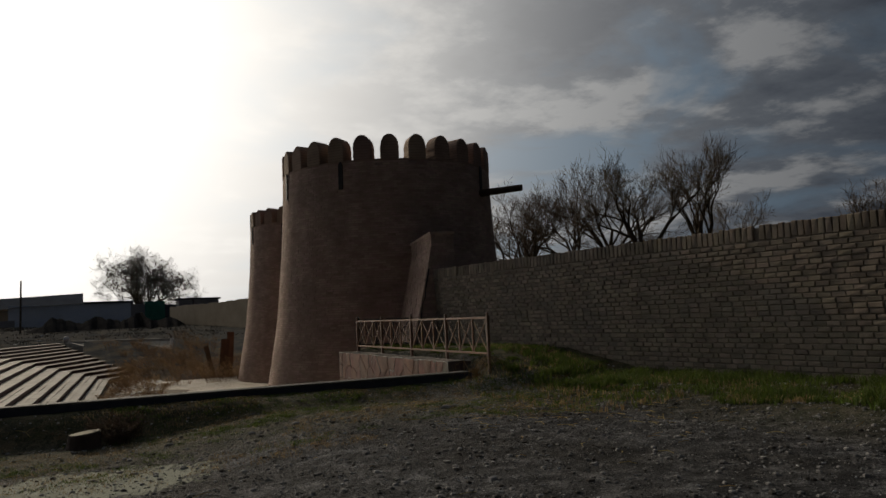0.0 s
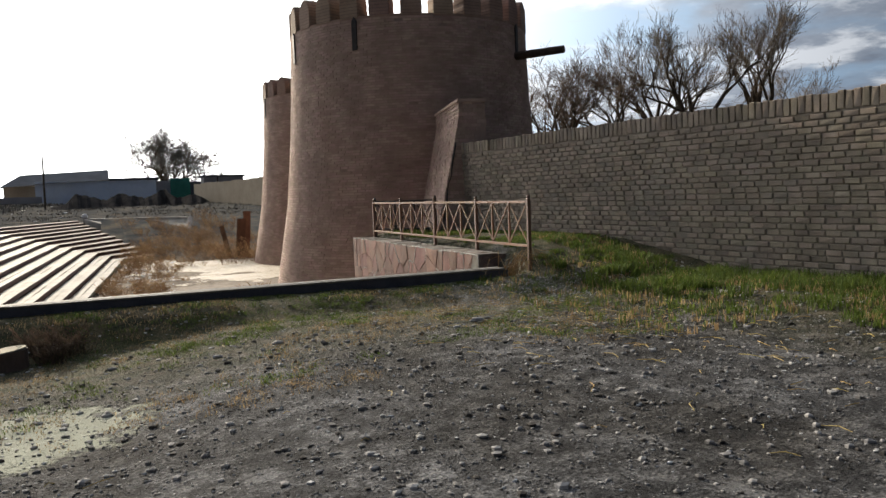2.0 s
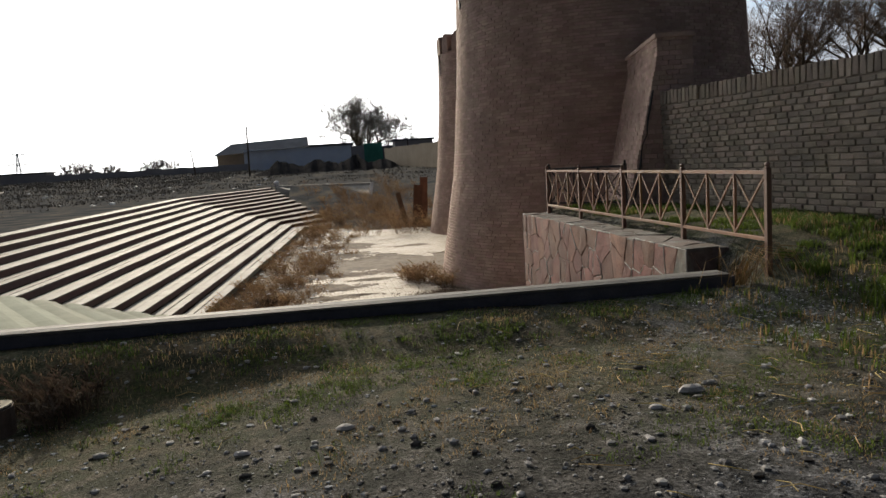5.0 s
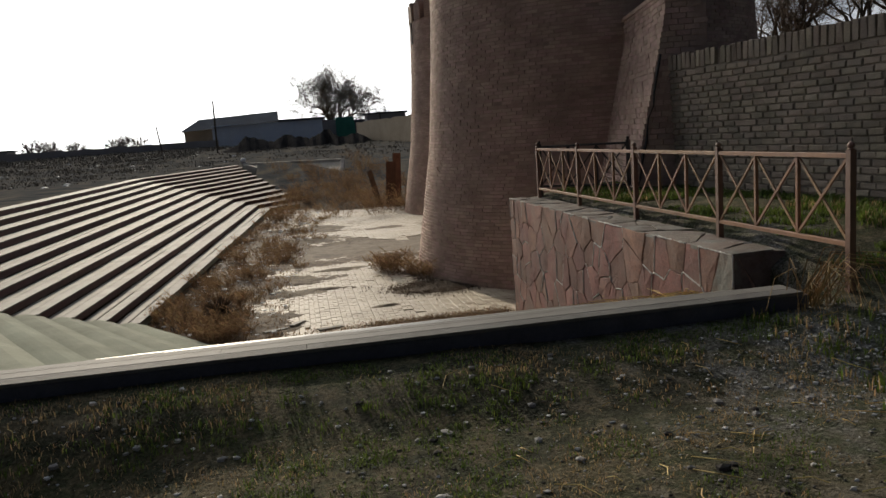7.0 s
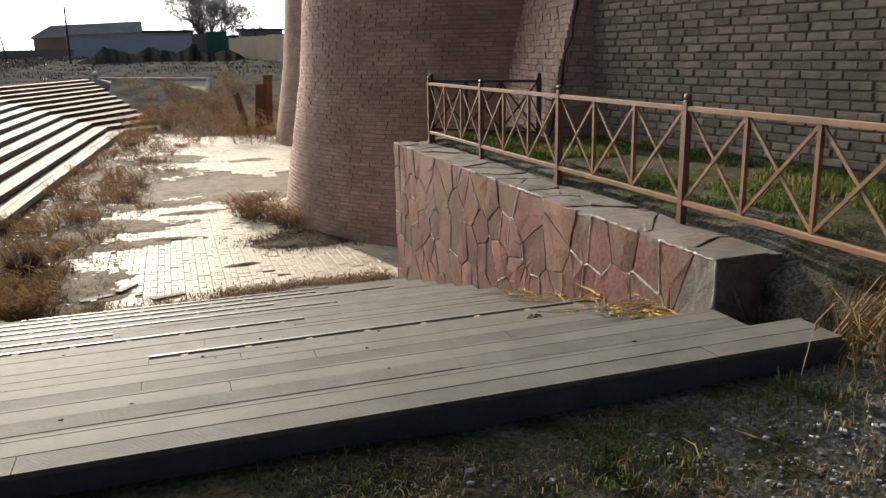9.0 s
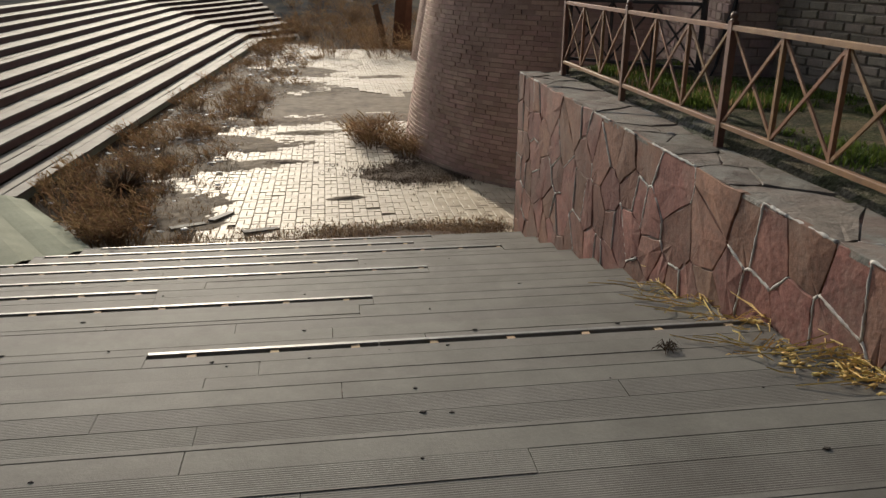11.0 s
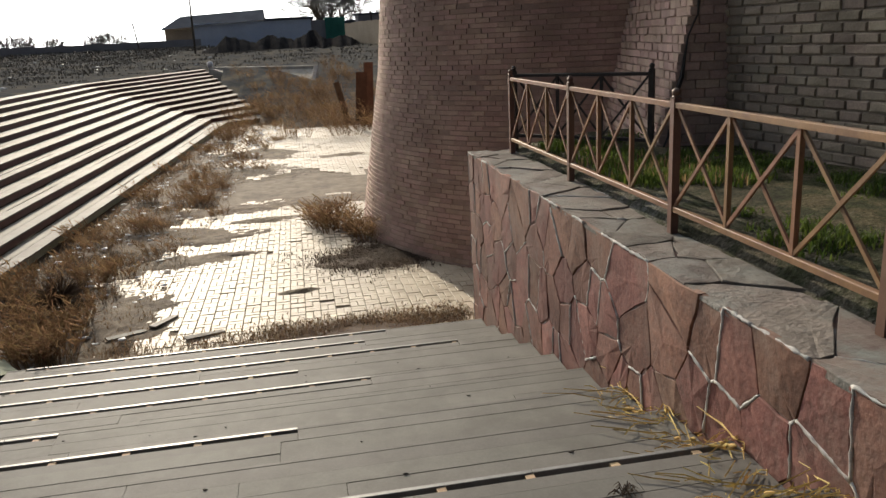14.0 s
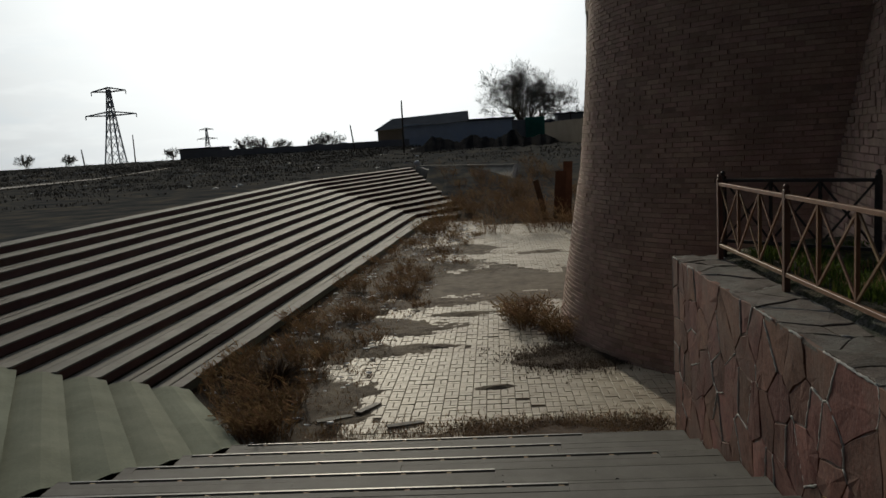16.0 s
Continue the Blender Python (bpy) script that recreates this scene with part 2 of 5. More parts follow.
def ground_material():
    m = bpy.data.materials.new("dirt and thin grass")
    m.use_nodes = True
    nt = m.node_tree
    b = nt.nodes["Principled BSDF"]
    co = nt.nodes.new("ShaderNodeNewGeometry").outputs["Position"]
    sep = nt.nodes.new("ShaderNodeSeparateXYZ")
    nt.links.new(co, sep.inputs[0])
    n1 = node(nt, "ShaderNodeTexNoise", Vector=co, Scale=0.6, Detail=7.0, Roughness=0.65).outputs[0]
    n2 = node(nt, "ShaderNodeTexNoise", Vector=co, Scale=4.0, Detail=6.0, Roughness=0.7).outputs[0]
    n3 = node(nt, "ShaderNodeTexNoise", Vector=co, Scale=38.0, Detail=5.0, Roughness=0.7).outputs[0]
    peb = node(nt, "ShaderNodeTexVoronoi", Vector=co, Scale=26.0, Randomness=1.0)
    soil = ramp(nt, op(nt, "ADD", op(nt, "MULTIPLY", n2, 0.55), op(nt, "MULTIPLY", n3, 0.45)), (0.41, (0.013, 0.013, 0.0135)), (0.5, (0.046, 0.045, 0.045)), (0.59, (0.145, 0.142, 0.14)))
    pale = ramp(nt, peb.outputs["Distance"], (0.16, 1.0), (0.3, 0.0))
    some = ramp(nt, n2, (0.5, 0.0), (0.58, 1.0))
    soil = mix(nt, op(nt, "MULTIPLY", op(nt, "MULTIPLY", pale, some), 0.55), soil, (0.28, 0.265, 0.24))
    wide = ramp(nt, n1, (0.42, 0.0), (0.6, 1.0))
    soil = mix(nt, wide, mix(nt, 1.0, soil, (0.74, 0.72, 0.69), "MULTIPLY"), mix(nt, 1.0, soil, (1.5, 1.53, 1.58), "MULTIPLY"))
    # a band of thin grass before the deck, greener beside the brick wall
    band = op(nt, "MULTIPLY", op(nt, "ADD", sep.outputs[1], 4.2), 0.42)
    band = op(nt, "MINIMUM", op(nt, "MAXIMUM", band, 0.0), 1.0)
    side = op(nt, "MINIMUM", op(nt, "MAXIMUM", op(nt, "MULTIPLY", op(nt, "ADD", sep.outputs[0], 0.2), 0.5), 0.0), 1.0)
    grow = op(nt, "MAXIMUM", band, side)
    patch = ramp(nt, op(nt, "ADD", op(nt, "MULTIPLY", n1, 0.7), op(nt, "MULTIPLY", n2, 0.3)), (0.34, 0.0), (0.52, 1.0))
    turf = mix(nt, ramp(nt, n2, (0.44, 0.0), (0.56, 1.0)), ramp(nt, n3, (0.35, (0.028, 0.034, 0.012)), (0.65, (0.09, 0.095, 0.032))), ramp(nt, n3, (0.35, (0.05, 0.042, 0.02)), (0.65, (0.16, 0.128, 0.06))))
    colour = mix(nt, op(nt, "MULTIPLY", op(nt, "MULTIPLY", grow, patch), 0.85), soil, turf)
    # pale dried mud where a puddle stood
    gap = nt.nodes.new("ShaderNodeVectorMath")
    gap.operation = "DISTANCE"
    squash = nt.nodes.new("ShaderNodeVectorMath")
    squash.operation = "MULTIPLY"
    nt.links.new(co, squash.inputs[0])
    squash.inputs[1].default_value = (0.62, 1.0, 0.0)
    nt.links.new(squash.outputs[0], gap.inputs[0])
    gap.inputs[1].default_value = (-6.8 * 0.62, -4.2, 0)
    edge = op(nt, "ADD", gap.outputs["Value"], op(nt, "MULTIPLY", n2, 1.4))
    mud = ramp(nt, op(nt, "MULTIPLY", edge, 0.45), (0.67, 1.0), (0.76, 0.0))
    colour = mix(nt, op(nt, "MULTIPLY", mud, 0.85), colour, (0.36, 0.37, 0.29))
    # pale grey gravel spilt beside the deck
    spill = ramp(nt, op(nt, "ADD", op(nt, "MULTIPLY", n1, 0.5), op(nt, "MULTIPLY", n2, 0.5)), (0.45, 0.0), (0.6, 1.0))
    ragged = op(nt, "MULTIPLY", op(nt, "SUBTRACT", n1, 0.5), 3.0)
    for slope, at in ((0.8, op(nt, "ADD", sep.outputs[1], 2.1)), (0.8, op(nt, "SUBTRACT", 1.3, sep.outputs[0])), (0.8, op(nt, "ADD", sep.outputs[0], 2.4))):
        spill = op(nt, "MULTIPLY", spill, op(nt, "MINIMUM", op(nt, "MAXIMUM", op(nt, "ADD", op(nt, "MULTIPLY", at, slope), ragged), 0.0), 1.0))
    colour = mix(nt, op(nt, "MULTIPLY", spill, 0.75), colour, ramp(nt, n3, (0.4, (0.08, 0.083, 0.086)), (0.62, (0.30, 0.31, 0.32))))
    far = op(nt, "MINIMUM", op(nt, "MAXIMUM", op(nt, "MAXIMUM", op(nt, "MULTIPLY", op(nt, "ADD", sep.outputs[1], -33.0), 0.12), op(nt, "MULTIPLY", op(nt, "ADD", sep.outputs[0], 11.5), -0.5)), 0.0), 1.0)
    # the far field's colour is lifted and blued to carry the air's haze
    field = ramp(nt, n1, (0.36, (0.055, 0.058, 0.062)), (0.5, (0.09, 0.089, 0.086)), (0.64, (0.15, 0.132, 0.105)))
    colour = mix(nt, far, colour, field)
    sunk = op(nt, "MULTIPLY", op(nt, "LESS_THAN", sep.outputs[2], -1.5), op(nt, "SUBTRACT", 1.0, op(nt, "MULTIPLY", op(nt, "GREATER_THAN", n2, 0.6), 0.5)))
    colour = mix(nt, op(nt, "MULTIPLY", sunk, 0.9), colour, ramp(nt, n3, (0.4, (0.04, 0.03, 0.022)), (0.6, (0.13, 0.09, 0.06))))
    nt.links.new(colour, b.inputs["Base Color"])
    b.inputs["Roughness"].default_value = 0.95
    nt.links.new(op(nt, "MULTIPLY", op(nt, "SUBTRACT", 1.0, far), 0.12), b.inputs["Specular IOR Level"])
    h = op(nt, "ADD", op(nt, "MULTIPLY", n2, 0.5), op(nt, "ADD", op(nt, "MULTIPLY", n3, 0.5), op(nt, "MULTIPLY", pale, 0.2)))
    h = op(nt, "MULTIPLY", h, op(nt, "SUBTRACT", 1.0, op(nt, "MULTIPLY", mud, 0.7)))
    n = node(nt, "ShaderNodeBump", Height=h, Strength=op(nt, "MULTIPLY", op(nt, "SUBTRACT", 1.0, op(nt, "MULTIPLY", far, 0.9)), 0.9), Distance=0.09)
    nt.links.new(n.outputs[0], b.inputs["Normal"])
    return m


GROUND = ground_material()


# ---- building helpers ----
class Geo:
    """Collects vertices and faces for one mesh."""

    def __init__(self):
        self.v, self.f = [], []

    def add(self, verts, faces):
        k = len(self.v)
        self.v.extend(tuple(p) for p in verts)
        self.f.extend(tuple(i + k for i in f) for f in faces)

    def box(self, lo, hi, m=None, jitter=0.0, rng=None, bottom=True):
        (a, b, c), (d, e, f) = lo, hi
        vs = [Vector(p) for p in ((a, b, c), (d, b, c), (d, e, c), (a, e, c), (a, b, f), (d, b, f), (d, e, f), (a, e, f))]
        if jitter:
            vs = [p + Vector([rng.uniform(-jitter, jitter) for _ in range(3)]) for p in vs]
        if m is not None:
            vs = [m @ p for p in vs]
        fs = [(4, 5, 6, 7), (0, 1, 5, 4), (1, 2, 6, 5), (2, 3, 7, 6), (3, 0, 4, 7)]
        self.add(vs, fs + ([(3, 2, 1, 0)] if bottom else []))

    def extrude(self, profile, a, b, side, up=Vector((0, 0, 1))):
        """Sweeps a closed profile of (across, up) from a to b."""
        a, b = Vector(a), Vector(b)
        n = len(profile)
        vs = [p + side * u + up * w for p in (a, b) for u, w in profile]
        fs = [(i, (i + 1) % n, (i + 1) % n + n, i + n) for i in range(n)]
        self.add(vs, fs + [tuple(reversed(range(n))), tuple(range(n, 2 * n))])

    def tube(self, pts, radii, n=6, cap=True):
        pts = [Vector(p) for p in pts]
        rings = []
        for i, p in enumerate(pts):
            d = (pts[min(i + 1, len(pts) - 1)] - pts[max(i - 1, 0)]).normalized()
            s = d.cross(Vector((0.31, 0.17, 0.93)))
            if s.length < 0.05:
                s = d.cross(Vector((1, 0, 0)))
            s.normalize()
            t = d.cross(s)
            rings.append([p + (s * math.cos(2 * math.pi * j / n) + t * math.sin(2 * math.pi * j / n)) * radii[i] for j in range(n)])
        fs = []
        for i in range(len(pts) - 1):
            fs += [(i * n + j, i * n + (j + 1) % n, (i + 1) * n + (j + 1) % n, (i + 1) * n + j) for j in range(n)]
        if cap:
            fs += [tuple(reversed(range(n))), tuple(range((len(pts) - 1) * n, len(pts) * n))]
        self.add([q for r in rings for q in r], fs)

    def ball(self, c, r, n=8, squash=(1, 1, 1), rng=None, rough=0.0):
        c = Vector(c)
        rows = max(3, n // 2)
        vs = [c + Vector((0, 0, r * squash[2]))]
        for i in range(1, rows):
            a = math.pi * i / rows
            for j in range(n):
                b = 2 * math.pi * j / n
                k = r * (1 + (rng.uniform(-rough, rough) if rough else 0))
                vs.append(c + Vector((k * math.sin(a) * math.cos(b) * squash[0], k * math.sin(a) * math.sin(b) * squash[1], k * math.cos(a) * squash[2])))
        vs.append(c - Vector((0, 0, r * squash[2])))
        fs = [(0, 1 + j, 1 + (j + 1) % n) for j in range(n)]
        for i in range(rows - 2):
            o = 1 + i * n
            fs += [(o + j, o + n + j, o + n + (j + 1) % n, o + (j + 1) % n) for j in range(n)]
        o = 1 + (rows - 2) * n
        fs += [(o + (j + 1) % n, o + j, len(vs) - 1) for j in range(n)]
        self.add(vs, fs)

    def mesh(self, name, mat, smooth=False):
        me = bpy.data.meshes.new(name)
        me.from_pydata(self.v, [], self.f)
        me.materials.append(mat)
        if smooth:
            me.polygons.foreach_set("use_smooth", [True] * len(me.polygons))
        me.update()
        return me


def thing(name, label="", category="", group="", kind="", at=(0, 0, 0)):
    ob = tagged(new(name), label, category, group, kind)
    ob.empty_display_size = 0.1
    ob.location = at
    return ob


def part(name, geo, mat, parent, label="", smooth=False, kind=""):
    ob = new(name, geo if isinstance(geo, bpy.types.Mesh) else geo.mesh(name, mat, smooth))
    ob.parent = parent
    if label or kind:
        tagged(ob, label, kind=kind)
    return ob


def single(name, geo, mat, label, category, group="", kind="", smooth=False):
    return tagged(new(name, geo.mesh(name, mat, smooth)), label, category, group, kind)


def lerp(a, b, f):
    return tuple(p + (q - p) * f for p, q in zip(a, b))


# ---- levels ----
STEPS, RISE, PLAZA = 12, 0.167, -2.0


def nose(k):
    """The front edge of tread k (0 lowest, 11 the top landing): right end, corner, corner, far kink, far end."""
    f = k / 11
    y = max(0.02, 8.0 - 0.70 * k)
    return [(0.0, y), (-5.36 - 0.31 * k, y), (-7.0 - 0.53 * k, 10.5 - 0.23 * k),
            lerp((-5.3, 37.0), (-12.9, 44.5), f), lerp((-3.4, 38.6), (-8.5, 62.0), f)]


def level(k):
    return PLAZA + RISE * (k + 1)


def inside(poly, x, y):
    c = False
    for (a, b), (d, e) in zip(poly, poly[1:] + poly[:1]):
        if (b > y) != (e > y) and x < (d - a) * (y - b) / (e - b) + a:
            c = not c
    return c


PIT = nose(11.35)
PIT = [(0.22, PIT[0][1])] + PIT[1:] + [(-3.0, 58.0), (12.0, 48.0), (12.0, 8.35), (0.22, 8.35)]


def height(x, y):
    """The ground's height."""
    r = math.hypot(x, y)
    n = noise.noise((x * 0.35, y * 0.35, 0.3)) * 0.05 + noise.noise((x * 1.7, y * 1.7, 2.0)) * 0.018
    if inside(PIT, x, y):
        z = -2.09
        if y > 34 and x > -3.0 - (y - 38.6) * 0.218:
            z = lerp((-2.09,), (0.2,), min(1.0, (y - 34) / 22))[0] + n * 2
        elif x < -4.6 + 0.04 * y:
            z += 0.06 + n
        return z
    if y > 40 or x < -14:
        far = max(0.0, min(1.0, (r - 60) / 110))
        return -0.12 + 2.0 * far * far * (3 - 2 * far) + n * (1 + 3 * far) + noise.noise((x * 0.02, y * 0.02, 5.0)) * 0.8 * far
    low = max(0.0, min(1.0, (-3.4 - x) / 2.8)) * max(0.0, min(1.0, (y + 9.5) / 3.5))
    near = max(0.0, min(1.0, (y + 1.15) / 0.9))
    z = -0.30 - 0.2 * low * low * (3 - 2 * low)
    z += (-0.13 - z) * near * near * (3 - 2 * near)
    if x > 0.3:
        side = min(1.0, (x - 0.3) / 1.2)
        z += side * 0.12 + min(1.0, max(0.0, (y + 0.3) / 1.6)) * 0.30 * min(1.0, (x - 0.3) / 0.15)
    return z + n


def build_ground():
    def lines(a, lo, hi, b, step):
        out, d, p = [], step, lo
        while p > a:
            d *= 1.22
            p -= d
            out.append(p)
        out = out[::-1]
        k = int((hi - lo) / step)
        out += [lo + (hi - lo) * i / k for i in range(k + 1)]
        d, p = step, hi
        while p < b:
            d *= 1.22
            p += d
            out.append(p)
        return out
    xs, ys = lines(-2500, -14, 7, 2500, 0.22), lines(-1500, -15, 14, 3500, 0.22)
    g = Geo()
    g.v = [(x, y, height(x, y)) for y in ys for x in xs]
    w = len(xs)
    g.f = [(j * w + i, j * w + i + 1, (j + 1) * w + i + 1, (j + 1) * w + i) for j in range(len(ys) - 1) for i in range(w - 1)]
    return single("ground", g, GROUND, "grey gravelly dirt with thin dry grass", "ground", kind="structure", smooth=True)


build_ground()

# ---- towers ----
PROFILE = [(-2.3, 4.80), (-1.9, 4.68), (-0.7, 4.48), (0.95, 4.20), (2.4, 4.06), (3.9, 3.94), (5.5, 3.87), (6.3, 3.85)]


def radius(z):
    for (a, r), (b, s) in zip(PROFILE, PROFILE[1:]):
        if z <= b:
            return r + (s - r) * max(0.0, (z - a) / (b - a))
    return PROFILE[-1][1]


COURSE, LENGTH, JOINT = 0.09, 0.238, 0.014


T_COURSE, T_LENGTH, T_JOINT = 0.076, 0.25, 0.010


def ring_bricks(seed, z0, z1):
    """Courses of bricks round a tower, each a proud, slightly uneven block."""
    rng = random.Random(seed)
    g = Geo()
    z, row = z0, 0
    while z + T_COURSE <= z1 + 0.001:
        r = radius(z + T_COURSE / 2)
        count = int(2 * math.pi * r / T_LENGTH)
        step = 2 * math.pi / count
        for i in range(count):
            a = (i + 0.5 * (row % 2) + rng.uniform(-0.06, 0.06)) * step
            half = step / 2 - T_JOINT / 2 / r
            out = r + rng.uniform(-0.005, 0.006)
            if rng.random() < 0.02:
                out -= 0.025
            inn = r - 0.07
            lo, hi = z + T_JOINT / 2 + rng.uniform(0, 0.003), z + T_COURSE - T_JOINT / 2 - rng.uniform(0, 0.003)
            vs = []
            for rr, e in ((inn, 0), (out, 0)):
                for zz in (lo, hi):
                    for s in (-1, 1):
                        q = a + s * half
                        vs.append((rr * math.cos(q), rr * math.sin(q), zz))
            g.add(vs, [(4, 5, 7, 6), (0, 4, 6, 2), (5, 1, 3, 7), (6, 7, 3, 2), (0, 1, 5, 4)])
        z += T_COURSE
        row += 1
    return g


def lathe(profile, n=72, shrink=0.0):
    g = Geo()
    for z, r in profile:
        g.v += [((r - shrink) * math.cos(2 * math.pi * i / n), (r - shrink) * math.sin(2 * math.pi * i / n), z) for i in range(n)]
    for j in range(len(profile) - 1):
        g.f += [(j * n + i, j * n + (i + 1) % n, (j + 1) * n + (i + 1) % n, (j + 1) * n + i) for i in range(n)]
    g.f.append(tuple(range((len(profile) - 1) * n, len(profile) * n)))
    return g


def merlon_mesh():
    """A thick battlement tooth with a rounded head, its courses standing out a little."""
    g = Geo()
    w, t, h = 0.30, 0.30, 0.86
    outline = [(-w, 0.0)]
    for i in range(4):
        outline += [(-w - 0.008 * (i % 2), 0.12 * i + 0.02), (-w - 0.008 * (i % 2), 0.12 * i + 0.11)]
    outline += [(w * math.cos(a), 0.46 + (h - 0.46) * math.sin(a)) for a in [math.pi * (1 - k / 10) for k in range(0, 11)]]
    for i in reversed(range(4)):
        outline += [(w + 0.008 * (i % 2), 0.12 * i + 0.11), (w + 0.008 * (i % 2), 0.12 * i + 0.02)]
    outline += [(w, 0.0)]
    n = len(outline)
    b = 0.035
    layers = [(-t, 0.94), (-t + b, 1.0), (t - b, 1.0), (t, 0.94)]
    for y, s in layers:
        g.v += [(u * s, y, v * (s if v > 0.3 else 1)) for u, v in outline]
    for k in range(3):
        g.f += [(k * n + i, k * n + (i + 1) % n, (k + 1) * n + (i + 1) % n, (k + 1) * n + i) for i in range(n)]
    g.f += [tuple(reversed(range(n))), tuple(range(3 * n, 4 * n))]
    return g.mesh("merlon", TOWER_PLAIN)


def brick_plain(name, dark, light):
    """Brickwork too far off to pick apart: courses and joints in the relief and colour."""
    m = material(name, dark, light, 1.6, 40.0, 0.9, 0.5, vary=0.1, stain=(0.12, 0.085, 0.07), amount=0.4)
    nt = m.node_tree
    b = nt.nodes["Principled BSDF"]
    old = b.inputs["Base Color"].links[0].from_socket
    sep = nt.nodes.new("ShaderNodeSeparateXYZ")
    nt.links.new(nt.nodes.new("ShaderNodeNewGeometry").outputs["Position"], sep.inputs[0])
    f = op(nt, "FRACT", op(nt, "MULTIPLY", sep.outputs[2], 1 / COURSE))
    joint = op(nt, "LESS_THAN", f, 0.13)
    nt.links.new(mix(nt, op(nt, "MULTIPLY", joint, 0.6), old, (0.09, 0.07, 0.055)), b.inputs["Base Color"])
    return m


TOWER_PLAIN = brick_plain("tower merlon brick", (0.26, 0.17, 0.13), (0.44, 0.31, 0.24))
MERLON = merlon_mesh()
CORE = lathe(PROFILE, 96, 0.013)


def tower(label, at, turn, seed, beam=False):
    t = thing("tower", label, "tower", "round gate towers", at=at)
    t.rotation_euler = (0, 0, turn)
    part("core", CORE.mesh("core", TOWER_MORTAR, True), TOWER_MORTAR, t)
    part("brickwork", ring_bricks(seed, -2.2, 6.3), TOWER_BRICK, t, kind="stuff")
    for i in range(26):
        a = TA + radians(2.0) + 2 * math.pi * i / 26
        o = part("merlon", MERLON, TOWER_PLAIN, t)
        o.matrix_local = pose(3.56 * math.cos(a), 3.56 * math.sin(a), 6.27, 0, 0, math.degrees(a) - 90)
    g = Geo()
    n = 64
    for r, z in ((3.848, 6.22), (3.848, 6.30), (3.3, 6.30), (3.3, 6.22)):
        g.v += [(r * math.cos(2 * math.pi * i / n), r * math.sin(2 * math.pi * i / n), z) for i in range(n)]
    g.f += [(k * n + i, k * n + (i + 1) % n, ((k + 1) % 4) * n + (i + 1) % n, ((k + 1) % 4) * n + i) for k in range(4) for i in range(n)]
    part("parapet_ledge", g, TOWER_PLAIN, t)
    return t


# each opening's dark depth is a solid black block set on the wall
def slits(t, spots):
    for a in spots:
        g = Geo()
        g.box((-0.075, -0.04, 0.0), (0.075, 0.05, 0.82))
        g.add([(-0.075, -0.04, 0.82), (0.075, -0.04, 0.82), (0, -0.04, 0.93), (-0.075, 0.05, 0.82), (0.075, 0.05, 0.82), (0, 0.05, 0.93)], [(0, 1, 2), (5, 4, 3), (0, 2, 5, 3), (1, 4, 5, 2)])
        o = part("arrow_slit", g, IRON_AND_SHADE, t, "narrow arrow slit, its inner shade a black block")
        o.matrix_local = pose(3.865 * math.cos(a), 3.865 * math.sin(a), 5.35, 0, 0, math.degrees(a) + 90)


T1 = (3.77, 14.05, 0)
TA = math.atan2(-13.4 - T1[1], -6.63 - T1[0])
near_tower = tower("massive round brown brick tower with rounded battlements", T1, 0, 3)
slits(near_tower, [TA + radians(d) for d in (-66, -23, 59, 101, 143, -108, 185)])
far_tower = tower("round brown brick tower with a flared foot beside the paving", (5.58, 29.85, 0), 0, 4)
slits(far_tower, [TA + radians(d) for d in (-66, -24.5, 17, 59, 101, -108)])
g = Geo()
ba = TA + radians(58)
d = Vector((math.cos(ba), math.sin(ba), 0))
pts = [d * (3.5 + 1.95 * i / 6) + Vector((0, 0, 5.30 + 0.03 * i / 6)) for i in range(7)]
g.tube(pts, [0.135, 0.13, 0.125, 0.13, 0.12, 0.12, 0.115], 9)
part("beam", g, TIMBER, near_tower, "dark round timber beam sticking out of the wall")

# ---- brick wall and pier ----
WALL_A, WALL_B = Vector((2.28, 6.85, 0)), Vector((5.5, -16.5, 0))
WALL_TOP = 2.36
WALL_T = 0.55
wdir = (WALL_B - WALL_A).normalized()
wnorm = Vector((wdir.y, -wdir.x, 0))
if wnorm.x > 0:
    wnorm = -wnorm
wall_len = (WALL_B - WALL_A).length


def wall_pose():
    m = Matrix.Identity(4)
    for i, c in enumerate((wdir, -wnorm, Vector((0, 0, 1)))):
        m.col[i][:3] = c
    m.translation = WALL_A
    return m


WALL_M = wall_pose()
wall = thing("wall_east", "dun brick wall with a soldier course on top", "wall", kind="structure")
g = Geo()
g.box((-0.1, 0.006, -0.9), (wall_len, WALL_T, WALL_TOP - 0.24), WALL_M)
part("wall_core", g, MORTAR, wall)


def brick_mesh(w, h, d, seed):
    rng = random.Random(seed)
    g = Geo()
    b = 0.009
    j = lambda: rng.uniform(-0.006, 0.006)
    back = [(0, 0, 0), (w, 0, 0), (w, 0, h), (0, 0, h)]
    mid = [(x + j(), -d + b, z + j()) for x, _, z in back]
    front = [(x + (b if x == 0 else -b) + j(), -d + j(), z + (b if z == 0 else -b)) for x, _, z in back]
    g.add(back + mid + front, [(0, 1, 5, 4), (1, 2, 6, 5), (2, 3, 7, 6), (3, 0, 4, 7), (4, 5, 9, 8), (5, 6, 10, 9), (6, 7, 11, 10), (7, 4, 8, 11), (8, 9, 10, 11)])
    return g


BRICKS = [brick_mesh(LENGTH - JOINT, COURSE - JOINT, 0.05, s) for s in range(6)]
HALF = brick_mesh(LENGTH / 2 - JOINT, COURSE - JOINT, 0.05, 9)
SOLDIER = [brick_mesh(0.105, 0.25, 0.06, 20 + s) for s in range(3)]
BRICK_ME = [b.mesh("brick", BRICK) for b in BRICKS]


